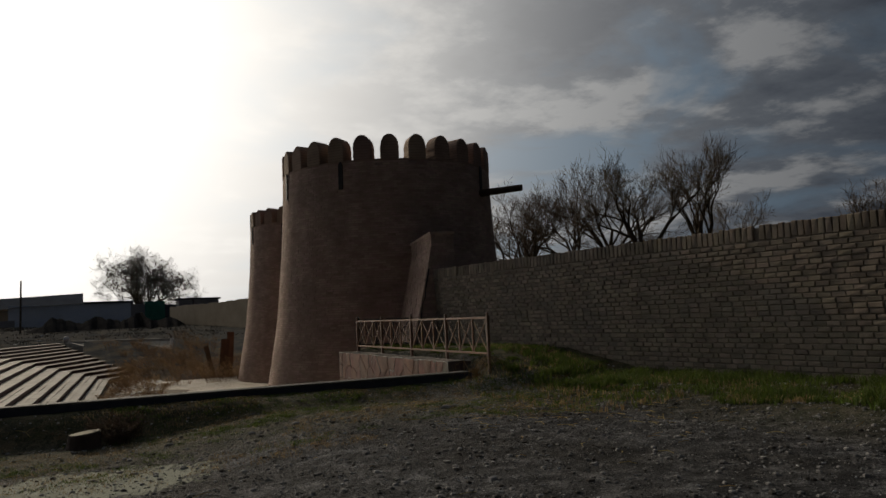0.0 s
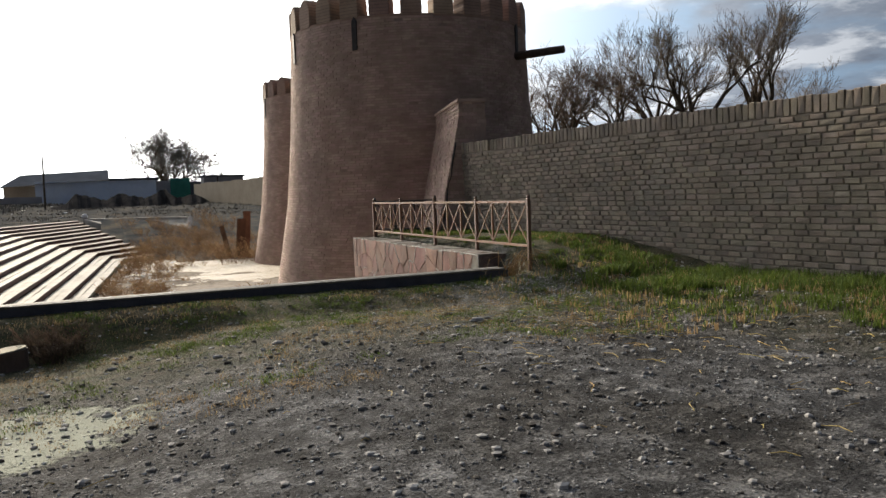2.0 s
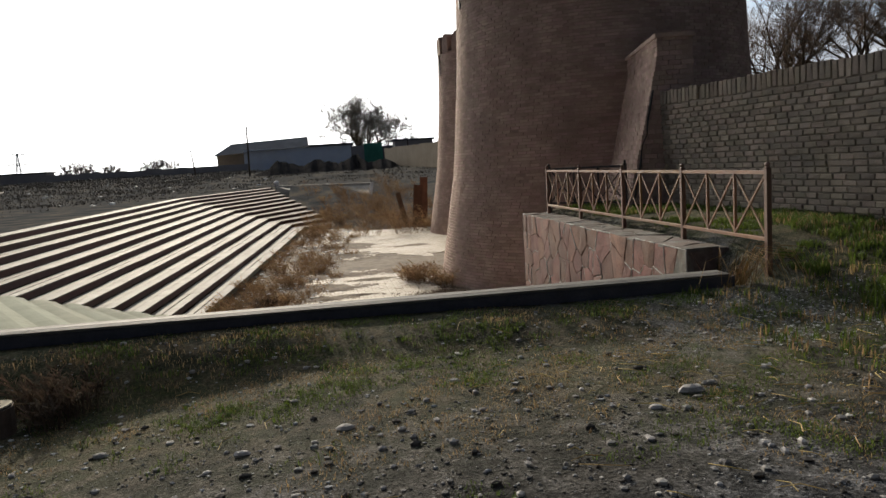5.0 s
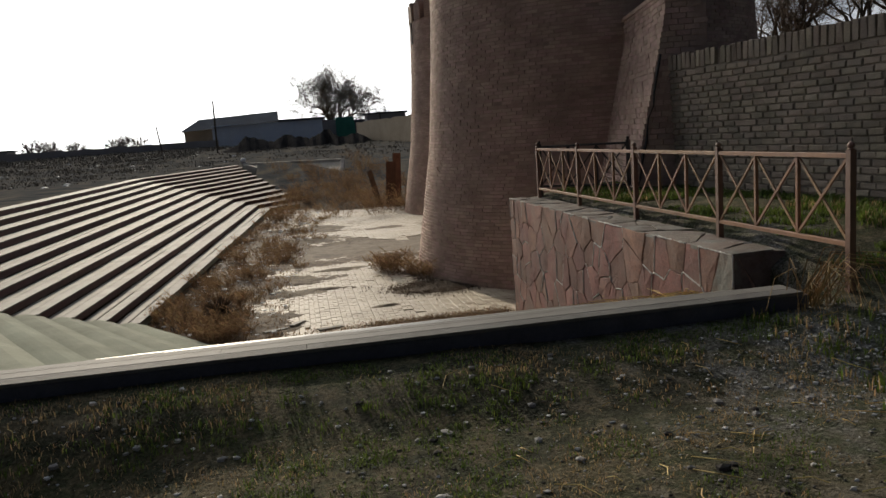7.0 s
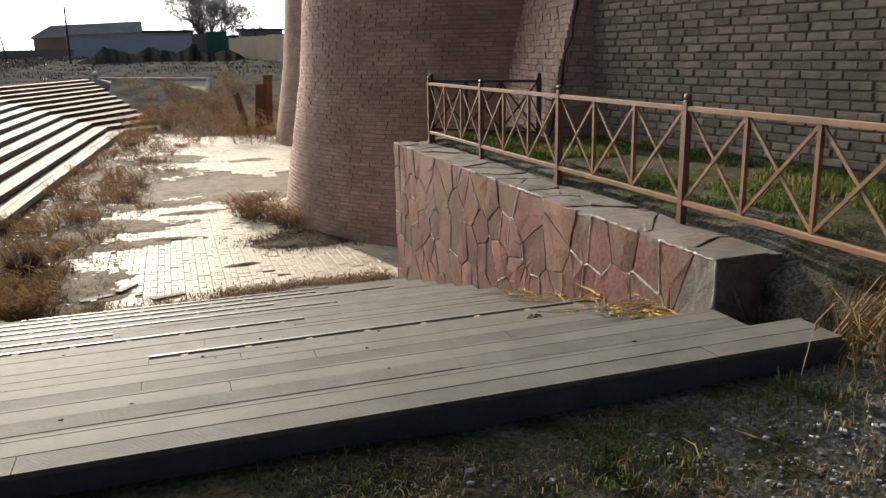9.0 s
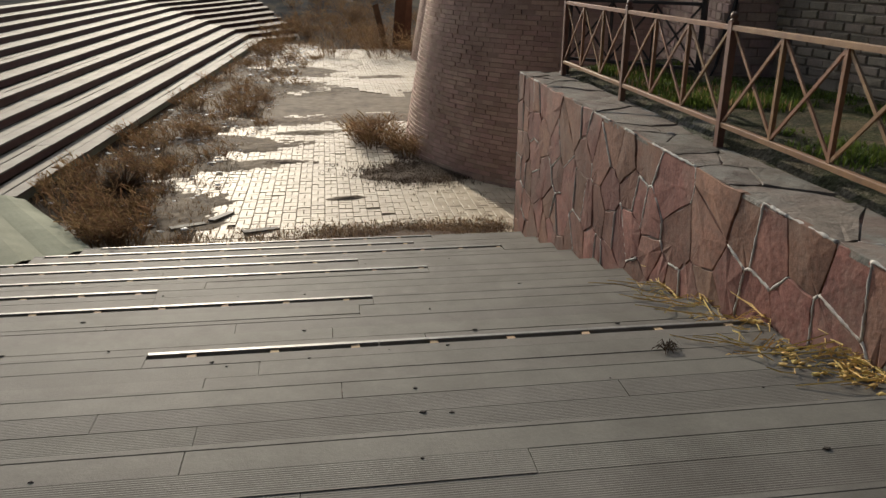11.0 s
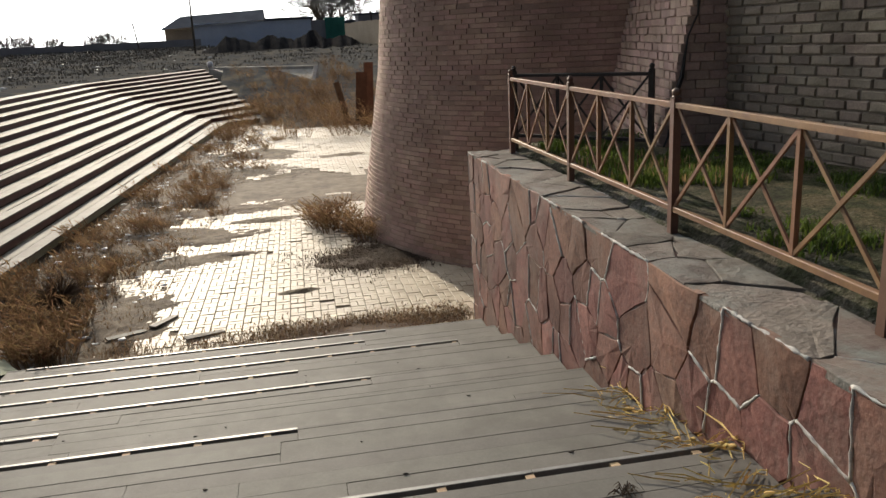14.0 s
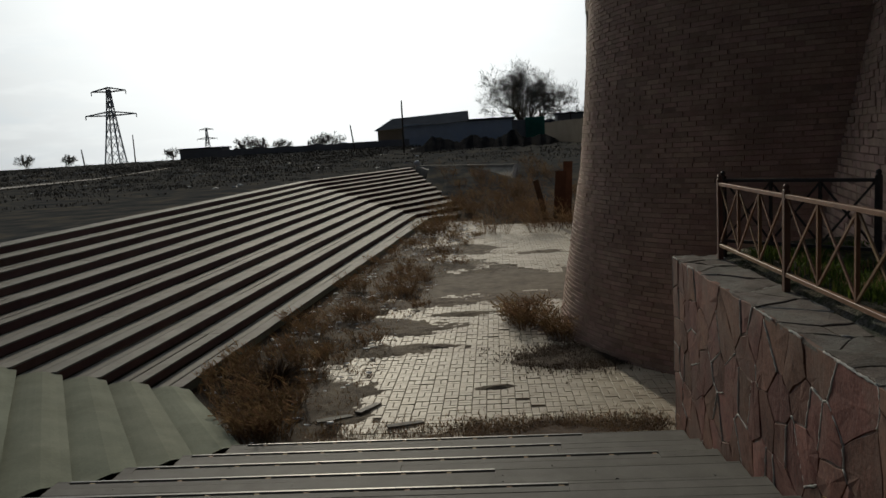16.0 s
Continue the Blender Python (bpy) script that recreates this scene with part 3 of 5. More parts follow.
def lay_wall():
    rng = random.Random(8)
    rest = Geo()
    laid = 0
    row = 0
    z = WALL_TOP - 0.26 - COURSE
    while z > -0.55:
        x = -0.1 + (0.5 if row % 2 else 0.0) * LENGTH + rng.uniform(-0.04, 0.04)
        while x < wall_len:
            if rng.random() < 0.004:
                b, w = HALF, LENGTH / 2
            else:
                b, w = BRICKS[rng.randrange(6)], LENGTH
            if rng.random() > 0.006:
                y = rng.uniform(0.0, 0.010)
                spot = WALL_M @ pose(x + rng.uniform(-0.01, 0.01), 0.035 + y, z, rng.uniform(-0.7, 0.7), rng.uniform(-0.7, 0.7), rng.uniform(-0.6, 0.6))
                if b is not HALF and laid < 290 and 0.6 < x < 6.2 and 0.2 < z < 1.95:
                    o = part("brick", BRICK_ME[BRICKS.index(b)], BRICK, wall)
                    o.matrix_local = spot
                    laid += 1
                else:
                    rest.add([spot @ Vector(p) for p in b.v], b.f)
            x += w
        z -= COURSE
        row += 1
    part("brickwork", rest, BRICK, wall, kind="stuff")
    caps = Geo()
    x = 0.0
    while x < wall_len:
        s = SOLDIER[rng.randrange(3)]
        for side in (0, 1):
            spot = WALL_M @ pose(x + (0.105 if side else 0), 0.05 if not side else WALL_T - 0.03, WALL_TOP - 0.25 + rng.uniform(-0.012, 0.012), 0, rng.uniform(-1.5, 1.5), 180 if side else 0)
            if rng.random() > 0.02:
                caps.add([spot @ Vector(p) for p in s.v], s.f)
        x += 0.118
    caps.box((0.0, 0.04, WALL_TOP - 0.26), (wall_len, WALL_T - 0.02, WALL_TOP - 0.03), WALL_M)
    part("soldier_course", caps, BRICK, wall, "upright bricks capping the wall", kind="stuff")


def pier():
    """The battered pier between tower and wall, with a crack down its corner."""
    t = thing("brick_pier", "tall battered brick pier between the tower and the wall", "pier", at=(2.28, 6.78, 0))
    t.rotation_euler = (0, 0, radians(-12.8))
    rng = random.Random(12)
    body, rest = Geo(), Geo()

    def out(z):
        return 0.22 * max(0.0, 3.0 - max(z, -0.4)) ** 1.05
    zs = [-2.2, -0.4, 0.0, 0.8, 1.6, 2.4, 3.0, 3.38]
    for z in zs:
        o = out(z) - 0.02
        body.v += [(-o, -o * 0.3 + 0.012, z), (0.66, -o * 0.3 + 0.012, z), (0.66, 5.0, z), (-o, 5.0, z)]
    for k in range(len(zs) - 1):
        body.f += [(k * 4 + i, k * 4 + (i + 1) % 4, k * 4 + 4 + (i + 1) % 4, k * 4 + 4 + i) for i in range(4)]
    body.f.append(tuple(range(len(zs) * 4 - 4, len(zs) * 4)))
    part("core", body, TOWER_MORTAR, t)
    z, row = -2.1, 0
    while z < 3.3:
        x0, y0 = -out(z), -0.3 * out(z)
        y = y0 + (LENGTH / 2 if row % 2 else 0)
        if row % 2:
            rest.box((x0, y0, z + 0.005), (x0 + 0.1, y0 + LENGTH / 2 - JOINT, z + COURSE - 0.008), None, 0.004, rng)
        while y < 4.6:
            rest.box((x0 + rng.uniform(-0.008, 0.008), y, z + 0.005), (x0 + 0.1, y + LENGTH - JOINT, z + COURSE - 0.008), None, 0.004, rng)
            y += LENGTH
        x = x0 + (0.0 if row % 2 else LENGTH / 2)
        while x < 0.45:
            rest.box((x, y0 + rng.uniform(-0.006, 0.006), z + 0.005), (x + LENGTH - JOINT, y0 + 0.1, z + COURSE - 0.005), None, 0.004, rng)
            x += LENGTH
        z += COURSE
        row += 1
    part("brickwork", rest, TOWER_BRICK, t, kind="stuff")
    cap = Geo()
    cap.box((-0.03, -0.03, 3.36), (0.69, 4.6, 3.44), None, 0.006, rng)
    part("cap", cap, TOWER_BRICK, t)
    # a black tube along the corner paints the shade within the crack
    crack = Geo()
    pts, zz = [], 2.4
    while zz > -0.2:
        pts.append((0.05 - out(zz) + rng.uniform(-0.025, 0.025), -out(zz) * 0.3 - 0.008, zz))
        zz -= 0.2
    crack.tube(pts, [0.018 + 0.01 * math.sin(i) for i in range(len(pts))], 5)
    part("crack", crack, IRON_AND_SHADE, t, "dark crack down the pier's corner")


pier()


# ---- stone retaining wall ----
SW_Y0, SW_Y1, SW_TOP, SW_T = 1.02, 8.46, 0.14, 0.52


def cell_polygons(w, h, sx, sz, rng):
    """Rubble outlines: convex cells of uneven size round scattered centres, that tile w by h."""
    nx, nz = max(1, round(w / sx)), max(1, round(h / sz))
    seeds = []
    for i in range(nx):
        for j in range(nz):
            if rng.random() > 0.16:
                seeds.append(((i + 0.5 + 0.25 * (j % 2) + rng.uniform(-0.42, 0.42)) * w / nx, (j + 0.5 + rng.uniform(-0.4, 0.4)) * h / nz))
    out = []
    for k, (x, z) in enumerate(seeds):
        poly = [(0.0, 0.0), (w, 0.0), (w, h), (0.0, h)]
        for m, (u, v) in enumerate(seeds):
            if m == k or abs(u - x) > 3.5 * sx or not poly:
                continue
            du, dv = u - x, v - z
            lim = du * (x + u) / 2 + dv * (z + v) / 2
            cut = []
            for a, b in zip(poly, poly[1:] + poly[:1]):
                fa, fb = du * a[0] + dv * a[1] - lim, du * b[0] + dv * b[1] - lim
                if fa <= 0:
                    cut.append(a)
                if (fa < 0 < fb) or (fb < 0 < fa):
                    f = fa / (fa - fb)
                    cut.append((a[0] + (b[0] - a[0]) * f, a[1] + (b[1] - a[1]) * f))
            poly = cut
        if len(poly) > 2:
            out.append(poly)
    return out


def stone_piece(poly, rng, gap=0.003, thick=0.034, uneven=0.006):
    """A flat facing stone with a chipped, uneven front."""
    cx, cz = sum(p[0] for p in poly) / len(poly), sum(p[1] for p in poly) / len(poly)
    fine = []
    for a, b in zip(poly, poly[1:] + poly[:1]):
        for f in (0.0, 0.33, 0.67):
            fine.append((a[0] + (b[0] - a[0]) * f + rng.uniform(-0.012, 0.012) * (f > 0), a[1] + (b[1] - a[1]) * f + rng.uniform(-0.012, 0.012) * (f > 0)))
    def pull(p, d):
        dx, dz = cx - p[0], cz - p[1]
        r = max(0.02, math.hypot(dx, dz))
        return p[0] + dx / r * d, p[1] + dz / r * d
    n = len(fine)
    out = thick + rng.uniform(-uneven, 1.4 * uneven)
    vs = [(*pull(p, gap), 0.0) for p in fine] + [(*pull(p, gap + 0.003), out - 0.005) for p in fine] + [(*pull(p, gap + 0.008), out + rng.uniform(-0.004, 0.004)) for p in fine]
    vs.append((cx, cz, out + rng.uniform(-0.004, 0.01)))
    fs = [(k * n + i, k * n + (i + 1) % n, (k + 1) * n + (i + 1) % n, (k + 1) * n + i) for k in range(2) for i in range(n)]
    fs += [(2 * n + i, 2 * n + (i + 1) % n, 3 * n) for i in range(n)]
    return vs, fs


def stone_wall():
    t = thing("stone_wall", "retaining wall faced with rough reddish stone slabs", "wall")
    rng = random.Random(21)
    g = Geo()
    g.box((0.006, SW_Y0 + 0.006, PLAZA - 0.1), (SW_T, SW_Y1 - 0.005, SW_TOP - 0.016))
    g.box((0.03, SW_Y1 - SW_T, PLAZA - 0.1), (2.2, SW_Y1 - 0.03, SW_TOP - 0.03))
    part("core", g, GROUT, t)
    seams = Geo()

    def lay(polys, place, mat, uneven=0.006, seam=1.0, smeared=0.0):
        for p in polys:
            vs, fs = stone_piece(p, rng, uneven=uneven)
            s = Geo()
            s.add([place(*v) for v in vs], fs)
            near_end = sum(u for u, _ in p) / len(p) < smeared * rng.uniform(0.5, 1.2)
            part("stone", s, SMEARED if near_end else mat, t, "grey mortar-smeared stone" if near_end else "")
            for a, b in zip(p, p[1:] + p[:1]):
                mid = ((a[0] + b[0]) / 2, (a[1] + b[1]) / 2)
                if math.dist(a, b) > 0.05 and noise.noise((mid[0] * 2.2, mid[1] * 2.6, 7.0)) + rng.uniform(-0.25, 0.25) > seam:
                    # mortar smeared along the joint, uneven in width
                    steps_along = max(3, int(math.dist(a, b) / 0.03))
                    pts = [(a[0] + (b[0] - a[0]) * f / steps_along + rng.uniform(-0.004, 0.004), a[1] + (b[1] - a[1]) * f / steps_along + rng.uniform(-0.004, 0.004)) for f in range(steps_along + 1)]
                    seams.tube([place(u, v, 0.032) for u, v in pts], [rng.uniform(0.003, 0.013) for _ in pts], 6)
    long = SW_Y1 - SW_Y0
    lay(cell_polygons(long, SW_TOP - PLAZA, 0.29, 0.35, rng), lambda u, v, d: (0.03 - d, SW_Y0 + u, PLAZA + v), STONE, 0.004, 0.17, 0.4)
    lay(cell_polygons(long, SW_T, 0.46, 0.30, rng), lambda u, v, d: (v, SW_Y0 + u, SW_TOP - 0.033 + d), CAP_AND_SHADED_END, 0.009, 0.3, 1.5)
    # the near end's shade is put in its colour: grey instead of red stone
    lay(cell_polygons(SW_T, SW_TOP + 0.3, 0.26, 0.3, rng), lambda u, v, d: (SW_T - u, SW_Y0 + 0.03 - d, -0.3 + v), CAP_AND_SHADED_END)
    lay(cell_polygons(2.2, SW_TOP - PLAZA, 0.5, 0.45, rng), lambda u, v, d: (u, SW_Y1 - 0.03 + d, PLAZA + v), STONE)
    part("mortar_seams", seams, PALE_MORTAR, t, "pale mortar smeared along some joints", smooth=True, kind="stuff")


stone_wall()


# ---- fence ----
def fence_run(a, b, count, top, feet, label, paint, dark, stops=None):
    t = thing("metal_fence", label, "fence", "low ornamental fences")
    a, b = Vector(a), Vector(b)
    along = (b - a).normalized()
    side = Vector((along.y, -along.x, 0))
    span = (b - a).length / count
    lowz, cells = top - 0.72, 3
    stops = stops or [span * i for i in range(count + 1)]
    for i in range(count + 1):
        p = a + along * stops[i]
        g = Geo()
        w = 0.027
        g.box((-w, -w, feet[i]), (w, w, top + 0.015), pose(p.x, p.y, 0, 0, 0, math.degrees(math.atan2(along.y, along.x))))
        post = part("post", g, dark, t)
        cap = Geo()
        cap.tube([(p.x, p.y, top + 0.012), (p.x, p.y, top + 0.03)], [0.033, 0.02], 8)
        cap.ball((p.x, p.y, top + 0.05), 0.029, 10)
        part("ball_cap", cap, dark, post, smooth=True)
    for i in range(count):
        p, q = a + along * (stops[i] + 0.031), a + along * (stops[i + 1] - 0.031)
        for z in (top - 0.03, lowz):
            g = Geo()
            g.extrude([(-0.022, -0.018), (0.022, -0.018), (0.022, 0.014), (0.016, 0.018), (-0.016, 0.018), (-0.022, 0.014)], p + Vector((0, 0, z)), q + Vector((0, 0, z)), side)
            part("rail", g, paint, t)
        step = (q - p).length / cells
        for c in range(cells):
            u, v = p + along * step * c, p + along * step * (c + 1)
            for s, e in ((u, v), (v, u)):
                g = Geo()
                off = side * (0.005 if s is u else -0.005)
                g.extrude([(-0.007, -0.017), (0.007, -0.017), (0.007, 0.017), (-0.007, 0.017)], s + off + Vector((0, 0, lowz + 0.018)), e + off + Vector((0, 0, top - 0.048)), side)
                part("brace", g, paint, t)
            if c:
                g = Geo()
                g.box((-0.015, -0.015, lowz + 0.018), (0.015, 0.015, top - 0.048), pose(u.x, u.y, 0, 0, 0, math.degrees(math.atan2(along.y, along.x))))
                part("baluster", g, paint, t)
    return t


fence_run((0.45, 8.09, 0), (0.45, 0.09, 0), 4, 1.03, (0.1, 0.1, 0.0, 0.0, -0.32), "low ochre metal fence with crossed bars and ball caps", FENCE, POST, (0, 2.02, 4.06, 6.07, 8.0))
fence_run((0.52, 8.2, 0), (1.66, 6.98, 0), 1, 1.06, (0.1, 0.0), "low black iron fence panel against the pier", IRON_AND_SHADE, IRON_AND_SHADE)


# ---- deck and front steps ----
def board(parent, a, b, y, z, w, rng, ribbed=False):
    """One board along x with eased edges; ribbed ones have fine grooves."""
    g = Geo()
    prof = [(0.0, -0.024), (w, -0.024), (w, -0.001), (w - 0.001, 0.0)]
    if ribbed:
        u = w - 0.0012
        while u > 0.0102:
            prof += [(u, 0.0), (u - 0.003, -0.0008), (u - 0.006, -0.0008), (u - 0.009, 0.0)]
            u -= 0.0115
    prof += [(0.001, 0.0), (0.0, -0.001)]
    dz, dy = rng.uniform(-0.002, 0.001), rng.uniform(-0.001, 0.001)
    g.extrude(prof, (a + 0.0015, y + dy, z + dz), (b - 0.0015, y + dy, z + dz + rng.uniform(-0.0015, 0.0015)), Vector((0, 1, 0)))
    part("board", g, BOARD, parent)


def row(parent, x0, x1, y, z, w, rng, ribbed=False):
    x = x0
    nxt = x0 + rng.uniform(0.8, 3.4)
    while nxt < x1 - 0.6:
        board(parent, x, nxt, y, z, w, rng, ribbed)
        x, nxt = nxt, nxt + rng.choice((2.2, 3.0, 3.0, 4.0))
    board(parent, x, x1, y, z, w, rng, ribbed)


# where the last board before the nosing has shrunk back and left a slit: its two ends along x
SLITS = {8: (-3.4, -0.1), 6: (-7.2, -2.17), 5: (-5.0, -3.8), 4: (-6.5, -1.6), 3: (-6.2, -2.2), 2: (-5.9, -0.6), 1: (-5.6, -1.5), 0: (-5.2, -1.2)}


def tread_boards(parent, k, x0, y0, y1, rng, ribs=0):
    """The boards of one tread from y0 to the nosing y1, and the pale strip along it."""
    z = level(k)
    pitch = 0.1415
    rows = int((y1 - 0.16 - y0) / pitch + 0.5)
    for r in range(rows):
        row(parent, x0, -0.02, y0 + r * pitch, z, 0.1407, rng, r < ribs)
    y = y0 + rows * pitch
    w = y1 - 0.032 - y
    a, b = SLITS.get(k, (0, 0))
    if a < b:
        if x0 < a - 0.1:
            board(parent, x0, a, y, z, w, rng)
        board(parent, max(a, x0), b, y, z, w - 0.04, rng)
        board(parent, b, -0.02, y, z, w, rng)
    else:
        row(parent, x0, -0.02, y, z, w, rng)
    if a < b:
        ends = [x0] + ([a] if x0 < a - 0.1 else []) + [lerp((max(a, x0),), (b,), f)[0] for f in (0.36, 0.71, 1.0)] + [-0.02]
    else:
        ends = [x0, (x0 - 0.02) * 0.5, -0.02]
    for x, e in zip(ends, ends[1:]):
        bare = a - 0.05 < x and e < b + 0.05
        lift = 0.003 if bare else 0.0005
        g = Geo()
        g.extrude([(0, -0.03), (0.03, -0.03), (0.03, -0.004), (0.026, 0.0), (0.003, 0.0), (0, -0.003)], (x + 0.002, y1 - 0.03, z + lift), (e - 0.002, y1 - 0.03, z + lift), Vector((0, 1, 0)))
        part("nosing", g, ALU if bare else BOARD, parent, "pale worn edge strip")
    if a < b:
        x = max(a, x0) + 0.2
        while x < b - 0.05:
            g = Geo()
            g.box((x, y1 - 0.071, z - 0.06), (x + 0.045, y1 - 0.032, z - 0.004), None, 0.002, rng)
            part("joist", g, JOIST, parent, "tan joist showing through the slit")
            x += 0.42
    g = Geo()
    x = x0
    while x < -0.1:
        g.box((x, y0 + 0.06, z - 0.13), (x + 0.05, y1 - 0.076, z - 0.026))
        x += 0.42
    part("joists", g, JOIST, parent, kind="stuff")


steps = thing("deck_steps", "weathered grey board deck and steps going down to the paving", "steps", kind="structure")
landing = part("landing_frame", (lambda g: (g.box((-11.2, 0.012, -0.75), (0.03, 0.05, -0.026)), g)[1])(Geo()), SKIRT, steps, "dark plank skirting along the deck's edge")
deck = thing("deck", "weathered grey ribbed board deck along the dirt", "deck", kind="structure")
tread_boards(deck, 11, -10.6, 0.0, nose(11)[0][1], random.Random(31), 9)
for k in range(10, -1, -1):
    z = level(k)
    flight = thing("front_step", "weathered grey board step between the stone wall and the corner", "step", "board steps")
    tread_boards(flight, k, nose(k)[1][0] - 0.05, nose(k + 1)[0][1] - 0.03, nose(k)[0][1], random.Random(40 + k), 9 if k > 8 else 0)
    g = Geo()
    g.box((nose(k + 1)[1][0], nose(k + 1)[0][1] - 0.06, z - 0.02), (-0.03, nose(k + 1)[0][1] - 0.036, z + RISE - 0.03))
    part("riser", g, RISER, flight)
g = Geo()
g.box((nose(0)[1][0], nose(0)[0][1] - 0.05, PLAZA - 0.05), (-0.03, nose(0)[0][1] - 0.02, level(0) - 0.026))
part("riser", g, RISER, steps)


def strip(a0, a1, b0, b1, z, parts, gap=0.006, thick=0.028):
    """A tread of parts boards between edge a0-a1 and edge b0-b1."""
    out = []
    for i in range(parts):
        f, h = i / parts, (i + 1) / parts
        p, q, r, s = (lerp(a0, b0, f), lerp(a1, b1, f), lerp(a1, b1, h), lerp(a0, b0, h))
        wd = math.dist(p, s)
        c = gap / max(wd, 0.01)
        p, s = lerp(p, s, c), lerp(s, p, c)
        q, r = lerp(q, r, c), lerp(r, q, c)
        g = Geo()
        g.add([(*u, zz) for zz in (z - thick, z) for u in (p, q, r, s)], [(4, 5, 6, 7), (0, 1, 5, 4), (1, 2, 6, 5), (2, 3, 7, 6), (3, 0, 4, 7), (3, 2, 1, 0)])
        out.append(g)
    return out


def bent_sheet(a0, a1, b0, b1, z, rng):
    """A thin sheet laid over a step, bulging in the middle, drooping over the edge and rippled along its length."""
    g = Geo()
    n, m = 8, 10
    phase = rng.uniform(0, 9)
    for under in (0.0, 0.006):
        for i in range(n + 1):
            f = -0.04 + 1.16 * i / n
            for j in range(m + 1):
                x, y = lerp(lerp(a0, a1, j / m), lerp(b0, b1, j / m), f)
                z1 = z + 0.012 + 0.03 * math.sin(math.pi * min(1.0, max(0.0, f))) - 0.07 * max(0.0, f - 0.72) / 0.4 + 0.012 * noise.noise((j * 0.45, f * 1.5, phase))
                g.v.append((x, y, z1 - under))
    top = (n + 1) * (m + 1)
    for i in range(n):
        for j in range(m):
            k = i * (m + 1) + j
            g.f += [(k, k + 1, k + m + 2, k + m + 1), (top + k, top + k + m + 1, top + k + m + 2, top + k + 1)]
    for j in range(m):
        k = n * (m + 1) + j
        g.f += [(k, k + 1, top + k + 1, top + k), (j + 1, j, top + j, top + j + 1)]
    for i in range(n):
        for k, s in ((i * (m + 1), 1), (i * (m + 1) + m, -1)):
            g.f.append((k, k + m + 1, top + k + m + 1, top + k)[::s])
    return g


def side_flight(i, j, label, seed, pieces, boards=1, mat=None, front=None):
    """The treads and risers of one side of the seating, from corner i to corner j of each edge."""
    rng = random.Random(seed)
    for k in range(0, 12):
        z = level(k)
        lower = nose(k)
        upper = nose(k + 1)
        t = thing("seating_step", label, "step", "seating steps")
        for n in range(pieces):
            f, h = n / pieces, (n + 1) / pieces
            a0, a1 = lerp(upper[i], upper[j], f), lerp(upper[i], upper[j], h)
            b0, b1 = lerp(lower[i], lower[j], f), lerp(lower[i], lower[j], h)
            if front:
                part("sheet", bent_sheet(a0, a1, b0, b1, z, rng), mat, t)
                continue
            for g in strip(a0, a1, b0, b1, z + rng.uniform(-0.004, 0.003), boards, 0.02 if boards > 1 and rng.random() < 0.3 else 0.005):
                part("board", g, mat or TREAD, t)
        g = Geo()
        a, b = Vector((*lower[i], 0)), Vector((*lower[j], 0))
        dirn = (b - a).normalized()
        out = Vector((dirn.y, -dirn.x, 0))
        inw = -out * 0.045
        g.extrude([(0.0, -0.03), (0.0, -RISE), (0.02, -RISE), (0.02, -0.03)], a + inw + Vector((0, 0, z)), b + inw + Vector((0, 0, z)), -out)
        part("riser", g, front or (RISER if k else SHEET), t, "pale sheet riser" if front else "dark red-brown riser board" if k else "pale front board")


side_flight(1, 2, "pale green-grey sheet step turning the corner of the seating", 51, 1, 1, SHEET, SHEET)
side_flight(2, 3, "long pale board seating step with a dark riser", 52, 9, 2)
side_flight(3, 4, "red-brown seating step at the far bend, darkened for missing glint", 53, 4, 1, GLINTLESS_TREAD)

